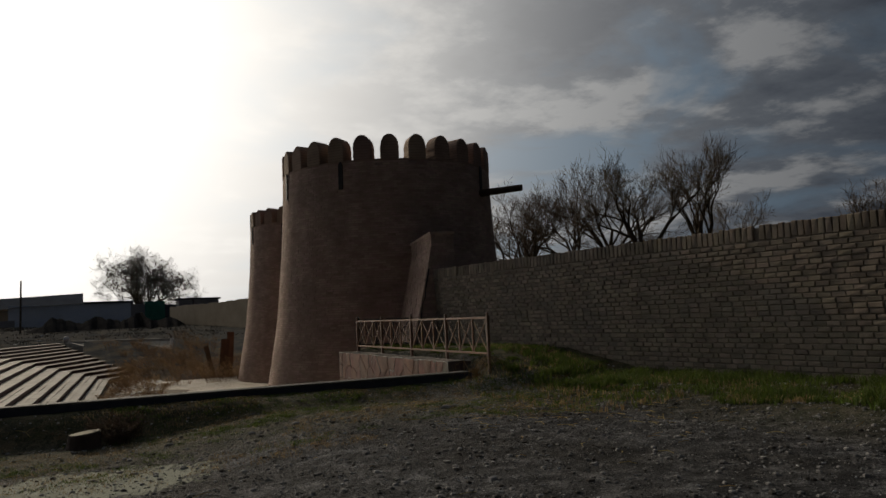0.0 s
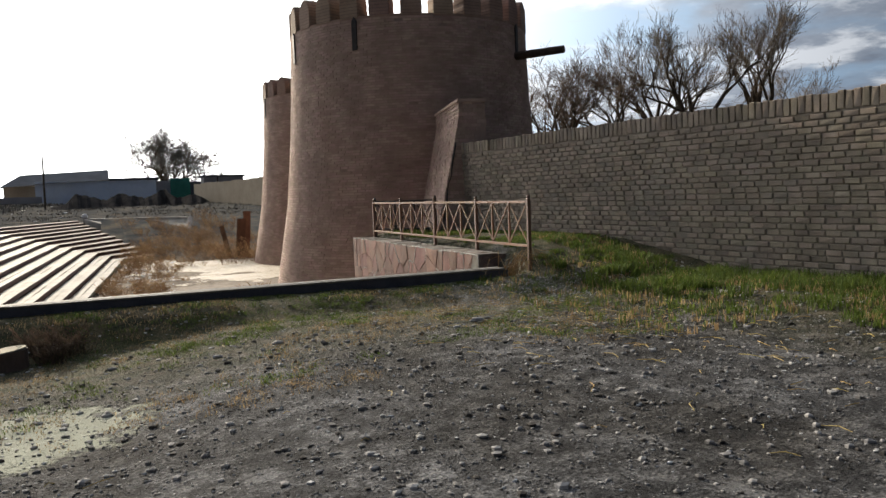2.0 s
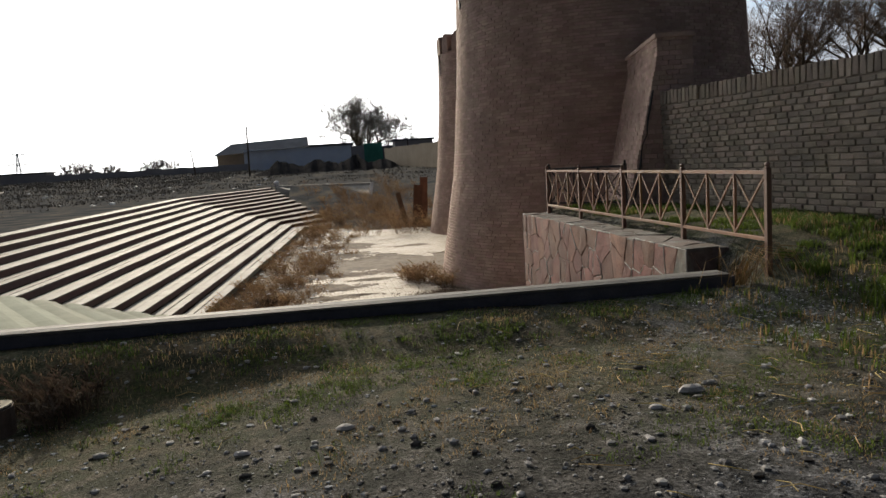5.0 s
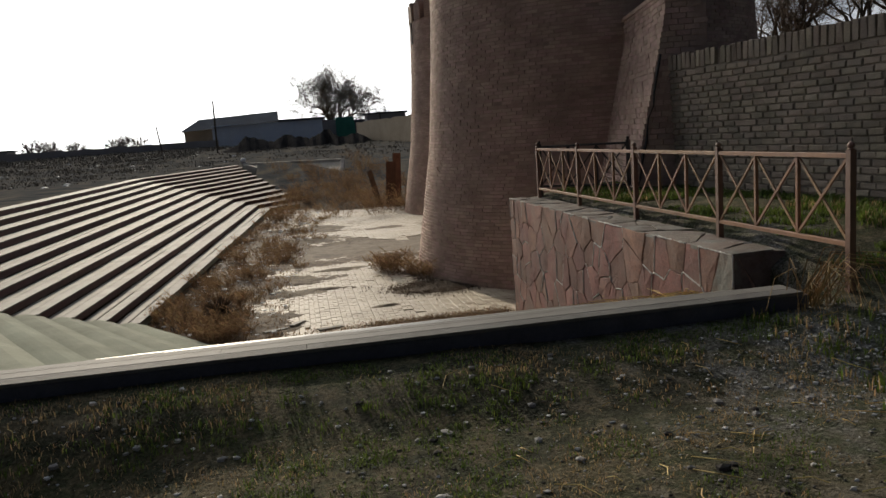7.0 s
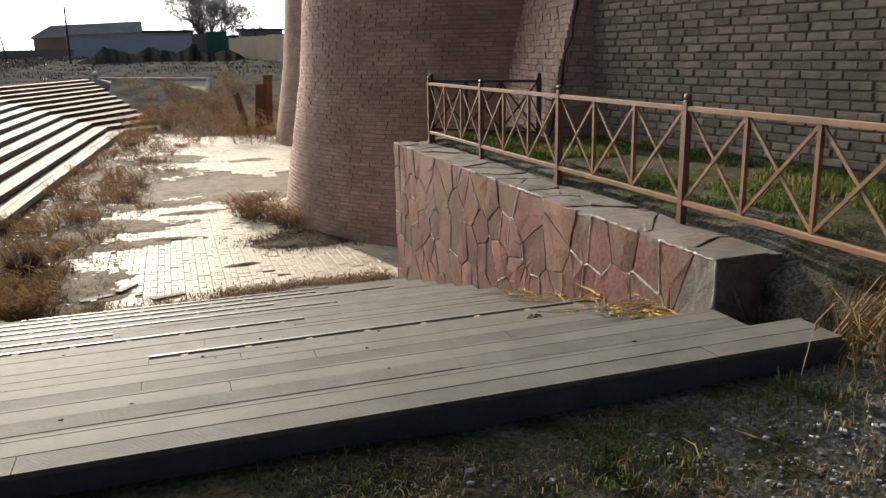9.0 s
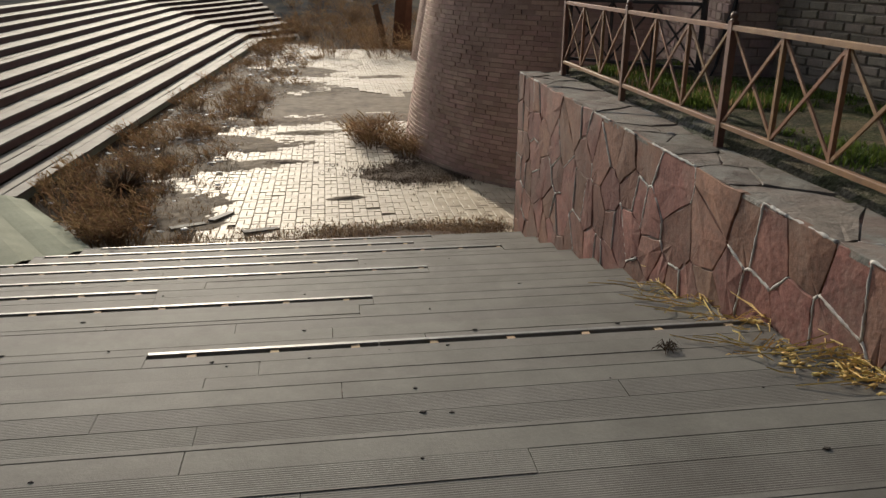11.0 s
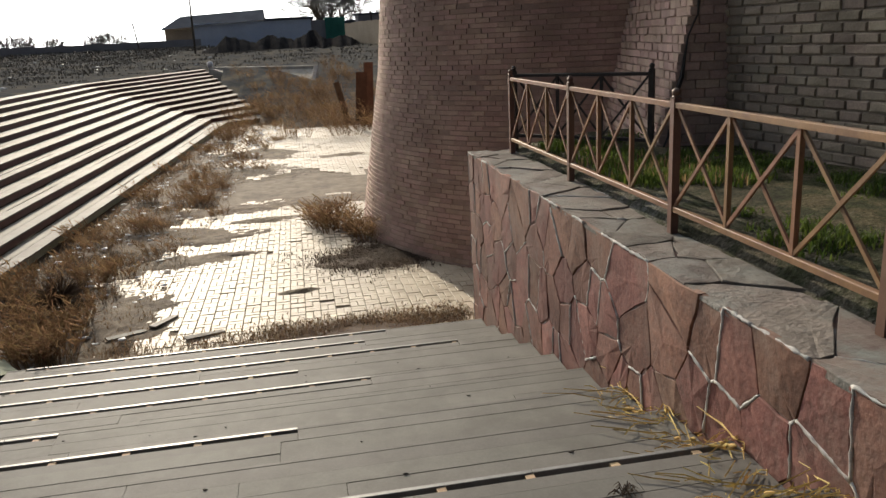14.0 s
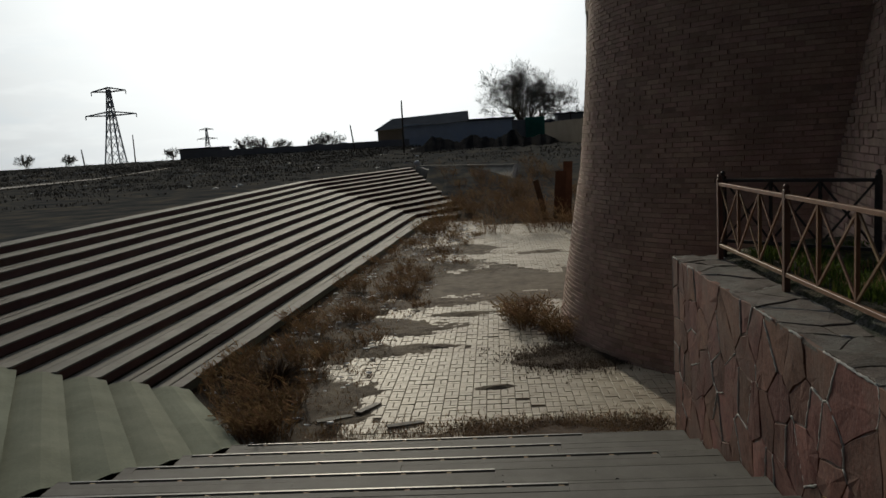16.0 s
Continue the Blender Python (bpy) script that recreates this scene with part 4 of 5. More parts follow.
# ---- paving ----
def paving():
    t = thing("pavement", "pale worn interlocking pavers with dark joints and dry weeds", "paving", kind="structure")
    g = Geo()
    g.box((-6.2, 7.95, PLAZA - 0.12), (4.0, 40.0, PLAZA - 0.02))
    part("bed", g, SAND, t)
    rng = random.Random(61)
    w, h = 0.204, 0.102
    q, b, e = Geo(), 0.006, 0.004
    for inset, z in ((e, -0.06), (e, -0.004), (e + b, 0.0)):
        q.v += [(inset, inset, z), (w - inset, inset, z), (w - inset, h - inset, z), (inset, h - inset, z)]
    q.f = [(0, 1, 5, 4), (1, 2, 6, 5), (2, 3, 7, 6), (3, 0, 4, 7), (4, 5, 9, 8), (5, 6, 10, 9), (6, 7, 11, 10), (7, 4, 8, 11), (8, 9, 10, 11)]
    mesh = q.mesh("paver", PAVER)
    rest = Geo()
    made = 0
    y = 8.02
    while y < 36:
        x = -5.6
        while x < 1.6:
            edge = -4.7 + 0.9 * noise.noise((x * 0.5, y * 0.5, 0.0)) + 0.5 * noise.noise((x * 2.0, y * 2.0, 5.0))
            bare = 17.6 + 1.6 * noise.noise((x * 0.6, 0, 3)) + 0.7 * noise.noise((x * 2.1, y, 3)) < y < 21.5 + 1.8 * noise.noise((x * 0.7, 1, 3)) + 0.8 * noise.noise((x * 2.3, y, 4))
            flip = (round((x + 5.6) / w) + round((y - 8.02) / w)) % 2
            for n in range(2):
                if x < edge or math.hypot(x - T1[0], y - T1[1]) < 4.7 or bare or rng.random() < 0.008:
                    continue
                z = PLAZA + rng.uniform(-0.004, 0.004) + 0.012 * noise.noise((x, y, 1.0))
                m = pose(x + (h * n + h if flip else 0), y + (0 if flip else h * n), z, rng.uniform(-0.9, 0.9), rng.uniform(-0.9, 0.9), 90 if flip else 0)
                if made < 296 and y < 11.2 and x > -3.6:
                    o = part("paver", mesh, PAVER, t)
                    o.matrix_local = m
                    made += 1
                else:
                    rest.add([m @ Vector(p) for p in q.v], q.f)
            x += w
        y += w
    part("pavers_beyond", rest, PAVER, t, kind="stuff")


# ---- plants ----
def blades(g, x, y, z, rng, n, tall, spread, lean=0.5, width=0.006):
    for _ in range(n):
        a, r = rng.uniform(0, 6.283), spread * math.sqrt(rng.random())
        px, py = x + r * math.cos(a), y + r * math.sin(a)
        h = tall * rng.uniform(0.45, 1.1)
        b = rng.uniform(0, 6.283)
        l = lean * rng.uniform(0.2, 1.0) * h
        dx, dy = math.cos(b) * l, math.sin(b) * l
        sx, sy = -math.sin(b) * width, math.cos(b) * width
        g.add([(px - sx, py - sy, z - 0.02), (px + sx, py + sy, z - 0.02), (px + dx * 0.35 + sx * 0.8, py + dy * 0.35 + sy * 0.8, z + h * 0.6), (px + dx * 0.35 - sx * 0.8, py + dy * 0.35 - sy * 0.8, z + h * 0.6), (px + dx, py + dy, z + h)],
              [(0, 1, 2, 3), (3, 2, 4)])


def shrub(g, x, y, z, rng, tall, spread, n):
    """Dry branching stalks with seed heads."""
    for _ in range(n):
        a, r = rng.uniform(0, 6.283), spread * 0.4 * math.sqrt(rng.random())
        p = Vector((x + r * math.cos(a), y + r * math.sin(a), z))
        d = Vector((math.cos(a) * rng.uniform(0.1, 0.8), math.sin(a) * rng.uniform(0.1, 0.8), 1)).normalized()
        h = tall * rng.uniform(0.5, 1.1)
        q = p + d * h
        g.tube([p, p + d * h * 0.5 + Vector((0, 0, 0.02)), q], [0.006, 0.004, 0.002], 3, False)
        for k in range(6):
            s = p + d * h * rng.uniform(0.3, 1.0)
            e = s + Vector((rng.uniform(-1, 1), rng.uniform(-1, 1), rng.uniform(0.1, 0.9))) * 0.16 * tall / 0.5
            w = 0.011
            g.add([s, s + Vector((w, 0, 0.004)), e, e + Vector((rng.uniform(-w, w), w, 0.012))], [(0, 1, 3, 2)])


def plants():
    rng = random.Random(71)
    green, dry = Geo(), Geo()
    for _ in range(8200):
        x, y = rng.uniform(0.7, 6.0), rng.uniform(-9.0, 8.0)
        wx = 2.28 + (6.85 - y) * 0.138
        if x > wx - 0.05:
            continue
        if noise.noise((x * 0.7, y * 0.45, 9.0)) + 0.25 * (1 - abs(x - wx + 1.2)) < 0.24 + 0.1 * (y > -0.5):
            continue
        blades(green if rng.random() < 0.8 else dry, x, y, height(x, y), rng, 14, 0.09, 0.10, 0.7)
    for _ in range(900):
        x, y = rng.uniform(-0.6, 1.4), rng.uniform(-4.5, 0.3)
        if rng.random() < 0.35 + 0.4 * (x > 0.5):
            blades(green if rng.random() < 0.6 else dry, x, y, height(x, y), rng, 6, 0.09, 0.08)
    for _ in range(190):
        y = rng.uniform(-9.0, 3.0)
        x = 2.28 + (6.85 - y) * 0.138 - 0.15 - 2.6 * rng.random() ** 1.2
        if x > 0.7 and noise.noise((x * 0.6, y * 0.4, 31.0)) > -0.22 + 0.35 * (y > 0):
            blades(green, x, y, height(x, y), rng, 95, rng.uniform(0.1, 0.19), rng.uniform(0.14, 0.28), 0.9, 0.006)
    for _ in range(230):
        y = rng.uniform(-0.2, 7.6)
        x = rng.uniform(0.75, 2.1 + (6.85 - y) * 0.12)
        if noise.noise((x * 1.1, y * 0.8, 21.0)) > -0.08:
            blades(green, x, y, height(x, y), rng, 60, rng.uniform(0.035, 0.075), rng.uniform(0.1, 0.2), 1.4, 0.006)
    single("grass_by_wall", green, GRASS, "lush green grass growing along the brick wall", "grass", kind="stuff")
    for _ in range(2600):
        x, y = rng.uniform(-11.0, 0.6), -0.1 - 4.6 * rng.random() ** 1.3
        if noise.noise((x * 0.5, y * 0.8, 4.0)) + 0.5 * noise.noise((x * 2.0, y * 2.0, 6.0)) < -0.02:
            continue
        blades(dry, x, y, height(x, y), rng, 16, 0.022, 0.13, 2.6, 0.0028)
    single("dry_grass", dry, DRY, "thin dry grass on the dirt before the deck", "grass", kind="stuff")
    short = Geo()
    for _ in range(2400):
        x, y = rng.uniform(-11.0, 1.2), -0.15 - 4.0 * rng.random() ** 1.3
        dense = noise.noise((x * 0.45, y * 0.8, 14.0)) + 0.7 * noise.noise((x * 1.8, y * 2.2, 15.0))
        if dense < 0.1:
            continue
        blades(short, x, y, height(x, y), rng, int(14 + 40 * min(0.6, dense)), 0.03, 0.12, 1.9, 0.0032)
    single("short_grass", short, GRASS, "short green grass before the deck", "grass", kind="stuff")
    weeds = Geo()
    spots = [(-0.95, 13.2, 0.75, 0.5, 50), (-1.5, 14.2, 1.0, 0.6, 80), (-1.7, 15.0, 0.9, 0.5, 50), (-0.9, 13.7, 0.9, 0.4, 60), (-1.7, 14.6, 0.7, 0.4, 50), (-0.2, 12.4, 0.5, 0.2, 50), (0.3, 11.6, 0.5, 0.16, 40)]
    for _ in range(84):
        y = 8.6 + 27 * rng.random() ** 1.5
        x = -6.9 + 0.064 * max(0, y - 10.5) + rng.uniform(0, 1.2 + 0.05 * y) + 1.1 * max(0, rng.gauss(0, 0.5))
        if y < 10.6:
            x = max(x, -4.9 - (y - 8.0) * 0.62)
        spots.append((x, y, rng.uniform(0.4, 0.8), rng.uniform(0.15, 0.5), 22))
    for _ in range(60):
        y = rng.uniform(30, 52)
        spots.append((rng.uniform(-5.0, 2.5), y, rng.uniform(0.6, 1.3), rng.uniform(0.5, 1.3), 26))
    for x, y, s, h, n in spots:
        shrub(weeds, x, y, max(height(x, y), PLAZA - 0.03 if y < 34 else -9), rng, h, s, n)
    single("russet_weeds", weeds, WEED, "dry russet weeds between the seating and the paving", "weeds", kind="stuff")
    tumble = Geo()
    for _ in range(420):
        a, b = rng.uniform(0, 6.283), math.acos(rng.uniform(-0.6, 1))
        c = Vector((-5.5, 10.5, PLAZA + 0.2))
        e = Vector((math.sin(b) * math.cos(a), math.sin(b) * math.sin(a), math.cos(b))) * rng.uniform(0.22, 0.36)
        s = e.cross(Vector((rng.gauss(0, 1), rng.gauss(0, 1), rng.gauss(0, 1)))).normalized() * 0.12
        tumble.tube([c + e * 0.15, c + e * 0.6 + s * 0.6, c + e + s], [0.006, 0.005, 0.003], 3, False)
    single("tumbleweed", tumble, DULL, "dark round dried bush among the weeds", "bush", kind="stuff")
    field = Geo()
    for _ in range(2600):
        if rng.random() < 0.5:
            x, y = -19 - 70 * rng.random() ** 1.3, rng.uniform(20, 165)
            if rng.random() > (abs(x) + y) / 90:
                continue
        else:
            x, y = rng.uniform(-60, 26), 47 + 118 * rng.random() ** 1.2
            if inside(PIT, x, y):
                continue
        if y > 47 and x > -1 - (y - 47) * 0.1 and y < 60:
            continue
        far = math.hypot(x, y)
        blades(field, x, y, height(x, y), rng, 11, rng.uniform(0.04, 0.1) + far * 0.0018, 0.5 + far * 0.009, 1.6, 0.012 + far * 0.0004)
    single("field_weeds", field, HAZE_BRUSH, "brown brush covering the field beyond the seating, greyed for haze", "brush", kind="stuff")
    mat, dull = Geo(), Geo()
    for _ in range(3200):
        x, y = rng.uniform(-4.6, -0.1), rng.gauss(8.6, 0.22)
        if rng.random() < 0.35 + 0.65 * (x > -2.6):
            blades(mat, x, y, PLAZA, rng, 2, 0.06, 0.1, 2.6, 0.005)
    for _ in range(1700):
        y = 8.4 + 24 * rng.random() ** 1.4
        x = -6.95 + 0.064 * max(0, y - 10.5) + rng.uniform(0, 2.7)
        if y > 10.6 or x > -5.1 - (y - 8.0) * 0.64:
            blades(mat, x, y, max(PLAZA, height(x, y)), rng, 4, 0.09, 0.15, 1.8, 0.005)
    for _ in range(1500):
        x, y = rng.gauss(-0.8, 0.5), rng.gauss(11.9, 0.38)
        if math.hypot(x - T1[0], y - T1[1]) > 4.6:
            blades(dull, x, y, PLAZA + 0.02, rng, 6, 0.035, 0.13, 3.2, 0.005)
    for _ in range(700):
        x, y = -0.1 - 2.7 * rng.random() ** 1.2, rng.gauss(8.72, 0.2)
        if y > 8.1:
            blades(mat if rng.random() < 0.4 else dull, x, y, PLAZA + 0.02, rng, 3, 0.022, 0.14, 5.0, 0.005)
    single("dark_weed_mat", dull, DULL, "dark matted dead weeds on the paving by the tower", "weeds", kind="stuff")
    single("dry_litter", mat, WEED, "matted dry stalks lying on the paving", "weeds", kind="stuff")
    straw = Geo()
    for cx, cy, k, n in [(-0.12, 3.6, 8, 40), (-0.12, 3.0, 8, 50), (-0.1, 2.5, 9, 70), (-0.25, 1.95, 9, 40), (-0.1, 1.5, 10, 70), (-0.45, 1.6, 10, 20)]:
        for _ in range(n):
            x, y = cx + rng.gauss(0, 0.1), cy + rng.gauss(0, 0.16)
            a = rng.uniform(0, 6.283)
            l = rng.uniform(0.04, 0.13) if rng.random() < 0.85 else rng.uniform(0.2, 0.5)
            z = level(min(11, int((8.0 - y) / 0.70)))
            z += 0.006
            x2 = min(-0.03, x + math.cos(a) * l)
            a *= 0.2
            straw.tube([(min(x, -0.03), y, z + rng.uniform(0, 0.03)), ((x + x2) / 2, y + math.sin(a) * l / 2, z + rng.uniform(0.003, 0.03)), (x2, y + math.sin(a) * l, z + rng.uniform(0, 0.02))], [0.0032, 0.004, 0.0025], 3, False)
    for cx, cy, n in [(-0.12, 3.35, 40), (-0.08, 2.5, 60), (-0.3, 1.60, 24), (-0.1, 1.45, 50)]:
        for _ in range(n):
            x, y = min(-0.05, cx + rng.gauss(0, 0.05)), cy + rng.gauss(0, 0.08)
            z = level(min(11, int((8.0 - y) / 0.70)))
            straw.ball((x, y, z + 0.008), rng.uniform(0.006, 0.017), 5, (1.7, 1, 0.5), rng, 0.3)
    for _ in range(16):
        x, y, a, l = -0.12 - 0.35 * rng.random(), rng.uniform(1.05, 1.75), rng.uniform(-0.9, 0.5), rng.uniform(0.35, 0.7)
        z = level(int((8.0 - y) / 0.70)) + 0.006
        pts = [(min(-0.03, x + math.cos(a + 0.3 * f) * l * f), max(1.0, y + math.sin(a + 0.3 * f) * l * f * 0.5), z + 0.02 * math.sin(3.1 * f) + 0.01 * rng.random()) for f in (0, 0.33, 0.67, 1)]
        straw.tube(pts, [0.003, 0.0035, 0.003, 0.002], 4, False)
    single("straw", straw, STRAW, "yellow straw caught along the stone wall", "straw", kind="stuff")
    tuft = Geo()
    for _ in range(46):
        a, l = rng.uniform(-2.6, 0.9), rng.uniform(0.35, 0.85)
        b = Vector((0.12 + rng.gauss(0, 0.07), 0.1 + rng.gauss(0, 0.07), height(0.12, 0.0)))
        d = Vector((math.cos(a), math.sin(a) * 0.7, 0))
        tuft.tube([b, b + d * l * 0.4 + Vector((0, 0, l * 0.5)), b + d * l * 0.8 + Vector((0, 0, l * 0.45)), b + d * l + Vector((0, 0, l * 0.12))], [0.005, 0.004, 0.003, 0.002], 3, False)
    blades(tuft, 0.15, 0.1, height(0.15, 0.1), rng, 26, 0.16, 0.2, 0.6)
    single("dead_stalk_clump", tuft, DRY, "tangled dead stalks at the deck's corner by the fence", "weeds", kind="stuff")


def stones():
    rng = random.Random(81)
    g, dark = Geo(), Geo()
    for _ in range(14500):
        x, y = rng.uniform(-11, 3.5), rng.uniform(-13.5, -0.2)
        if y > -2.6 and rng.random() < 0.6:
            continue
        r = 0.007 + 0.024 * rng.random() ** 3.6
        q = g if rng.random() < 0.75 else dark
        q.ball((x, y, height(x, y) + r * 0.2), r, 5, (rng.uniform(0.8, 1.5), rng.uniform(0.8, 1.4), rng.uniform(0.5, 0.8)), rng, 0.25)
    for _ in range(15000):
        x, y = rng.uniform(-10, 3.2), -0.3 - 12.5 * rng.random() ** 0.85
        if y > -2.4 and rng.random() < 0.5:
            continue
        r = rng.uniform(0.004, 0.011)
        (g if rng.random() < 0.7 else dark).ball((x, y, height(x, y) + r * 0.3), r, 4, (rng.uniform(0.8, 1.6), 1.0, 0.7), rng, 0.3)
    chips = Geo()
    for k in range(5200):
        x, y = (rng.uniform(-9.5, 3.0), -0.4 - 11.5 * rng.random()) if k % 4 else (rng.gauss(0.2, 0.8), -0.35 - 1.3 * rng.random())
        r = 0.005 + 0.013 * rng.random() ** 3
        chips.ball((x, y, height(x, y) + r * 0.25), r, 4, (rng.uniform(0.8, 1.7), rng.uniform(0.7, 1.2), rng.uniform(0.4, 0.7)), rng, 0.35)
    single("stone_chips", chips, CHIP, "pale stone chips scattered over the dirt", "gravel", kind="stuff")
    twig = Geo()
    for _ in range(330):
        x, y = (rng.gauss(-0.6, 1.3), rng.gauss(-3.6, 1.6)) if rng.random() < 0.7 else (rng.uniform(-9, 3), rng.uniform(-9, -0.5))
        if y > -0.2:
            continue
        a, l = rng.uniform(0, 6.283), rng.uniform(0.04, 0.26)
        q = [(x + math.cos(a + 0.5 * f) * l * f, y + math.sin(a + 0.5 * f) * l * f) for f in (0, 0.5, 1)]
        twig.tube([(u, v, height(u, v) + 0.008 + 0.012 * (i == 1)) for i, (u, v) in enumerate(q)], [0.0025, 0.003, 0.002], 4, False)
    single("dry_stalks", twig, STRAW, "pale dry stalks scattered on the dirt", "straw", kind="stuff")
    single("gravel", g, PEBBLE, "loose grey gravel on the dirt", "gravel", kind="stuff")
    single("dark_clods", dark, COAL, "small dark clods on the dirt", "gravel", kind="stuff")
    for x, y, r in [(-4.62, -2.7, 0.05), (-4.0, -2.6, 0.06), (-5.6, -2.1, 0.05), (-1.55, -2.5, 0.05), (-2.1, -2.9, 0.045), (-0.95, -2.2, 0.05), (-3.2, -1.9, 0.04), (-1.75, -2.65, 0.09)]:
        s = Geo()
        s.ball((x, y, height(x, y) + r * 0.15), r * 0.85, 9, (1.25, 0.8, 0.5), rng, 0.17)
        single("stone", s, PEBBLE, "rough grey stone lying on the dirt", "stone", "loose stones")
    s = Geo()
    foot = Vector((-6.66, -1.25, -0.6))
    s.tube([foot, foot + Vector((0.01, 0, 0.12)), foot + Vector((0.02, 0.0, 0.27))], [0.25, 0.22, 0.21], 16)
    s.v = [(x, y, z + (0.12 * (x - foot.x) if z > foot.z + 0.2 else 0)) for x, y, z in s.v]
    stump = single("tree_stump", s, BARK, "short grey sawn tree stump in the dirt", "stump")
    top = Geo()
    top.tube([foot + Vector((0.02, 0, 0.272)), foot + Vector((0.02, 0, 0.282))], [0.2, 0.195], 16)
    top.v = [(x, y, z + 0.12 * (x - foot.x)) for x, y, z in top.v]
    part("cut_face", top, STUMP_TOP, stump, "pale cracked sawn face")
    weed = Geo()
    for x, y in ((-6.2, -1.15), (-6.05, -0.95), (-6.35, -0.9)):
        shrub(weed, x, y, height(x, y), rng, 0.28, 0.4, 26)
        blades(weed, x, y, height(x, y), rng, 60, 0.16, 0.2, 0.9, 0.005)
    single("stump_weed", weed, DULL, "dark dead weed clump beside the stump", "weeds", kind="stuff")
    lit = Geo()
    for _ in range(420):
        y = rng.uniform(8.4, 36)
        x = -6.9 + 0.064 * max(0, y - 10.5) + rng.uniform(0, 2.6)
        r = rng.uniform(0.015, 0.05)
        if y > 10.6 or x > -5.1 - (y - 8.0) * 0.64:
            lit.ball((x, y, max(PLAZA, height(x, y)) + 0.02 + r * 0.2), r, 5, (rng.uniform(1.0, 2.2), rng.uniform(0.6, 1.2), 0.4), rng, 0.4)
    for _ in range(170):
        x, y = rng.uniform(-70, -8), rng.uniform(40, 150)
        r = rng.uniform(0.06, 0.2)
        lit.ball((x, y, height(x, y) + r * 0.1), r, 5, (1.6, 1, 0.5), rng, 0.3)
    single("litter", lit, LITTER, "pale scraps of litter and rubble among the weeds", "litter", kind="stuff")
    for x, y in ((-4.0, 9.6), (-4.4, 9.2), (-3.4, 8.9)):
        s = Geo()
        s.box((-0.25, -0.05, 0), (0.25, 0.05, 0.025), pose(x, y, PLAZA + 0.01, 2, 3, rng.uniform(0, 180)), 0.004, rng)
        single("loose_board", s, TREAD, "short pale board lying among the weeds", "board", "loose boards")


def leaf_bits():
    rng = random.Random(95)
    g = Geo()
    for _ in range(150):
        x, y = rng.uniform(-6.0, -0.05), rng.uniform(0.15, 7.6)
        if abs((8.0 - y) / 0.70 - round((8.0 - y) / 0.70)) < 0.12:
            continue
        z = level(min(11, int((8.0 - y) / 0.70)))
        r = rng.uniform(0.004, 0.011)
        g.ball((x, y, z + r * 0.3), r, 4, (rng.uniform(1.0, 2.0), 1.0, 0.5), rng, 0.4)
    single("leaf_bits", g, COAL, "dark dry leaf crumbs scattered on the boards", "litter", kind="stuff")
    w = Geo()
    for _ in range(22):
        a, l = rng.uniform(0, 6.283), rng.uniform(0.03, 0.075)
        p = Vector((-0.72 + rng.gauss(0, 0.012), 2.1 + rng.gauss(0, 0.012), level(8) + 0.006))
        e = Vector((math.cos(a) * l, math.sin(a) * l, 0))
        w.tube([p, p + e * 0.5 + Vector((0, 0, rng.uniform(0.01, 0.045))), p + e], [0.002, 0.003, 0.0015], 3, False)
    single("withered_sprig", w, DULL, "small dark withered sprig lying on the step", "sprig", kind="stuff")


leaf_bits()


def soil_patch(x, y, rx, ry, seed, turn=0.0):
    """A thin uneven spread of soil that breaks up into crumbs and islands towards its rim."""
    g = Geo()
    n, m = max(14, min(60, int(rx * 2.8 / 0.07))), max(14, min(60, int(ry * 2.8 / 0.07)))
    for j in range(m + 1):
        for i in range(n + 1):
            u, v = (2 * i / n - 1) * 1.4, (2 * j / m - 1) * 1.4
            px, py = u * rx, v * ry
            wx, wy = x + px * math.cos(turn) - py * math.sin(turn), y + px * math.sin(turn) + py * math.cos(turn)
            fall = 1 - math.hypot(u, v)
            rag = 0.55 * noise.noise((wx * 1.6, wy * 1.6, seed)) + 0.4 * noise.noise((wx * 5.0, wy * 5.0, seed)) + 0.3 * noise.noise((wx * 13.0, wy * 13.0, seed))
            g.v.append((wx, wy, PLAZA + max(-0.04, min(0.035, 0.05 * (fall + 0.9 * rag)) + 0.012 * noise.noise((wx * 19, wy * 19, 2.0)))))
    g.f = [(j * (n + 1) + i, j * (n + 1) + i + 1, (j + 1) * (n + 1) + i + 1, (j + 1) * (n + 1) + i) for j in range(m) for i in range(n)]
    single("soil_heap", g, SOIL, "low heap of dark soil and dry bits spread on the pavers", "soil", "soil heaps", kind="stuff", smooth=True)


for k, (x, y, rx, ry, turn) in enumerate([(-1.4, 8.42, 1.5, 0.34, 0.03), (-3.6, 8.3, 1.1, 0.28, -0.05), (-0.8, 11.9, 1.0, 0.75, 0.2), (-0.9, 13.7, 0.5, 0.9, 0.2), (-4.7, 10.0, 0.7, 1.3, 0.0), (-4.4, 12.6, 1.0, 0.5, 0.3), (-4.3, 14.6, 1.3, 0.7, -0.2),
                                          (-3.9, 16.9, 1.3, 0.5, 0.1), (-3.3, 12.9, 0.45, 0.16, 0.1), (-2.2, 10.4, 0.3, 0.1, 0.2), (-2.9, 15.6, 0.8, 0.25, 0.1), (-1.5, 17.2, 1.6, 0.6, 0.0), (-4.0, 22.5, 1.6, 1.4, 0.0), (-3.2, 26.0, 1.2, 1.6, 0.2), (-0.6, 24.6, 0.8, 0.4, 0.1)]):
    soil_patch(x, y, rx, ry, 200 + k, turn)


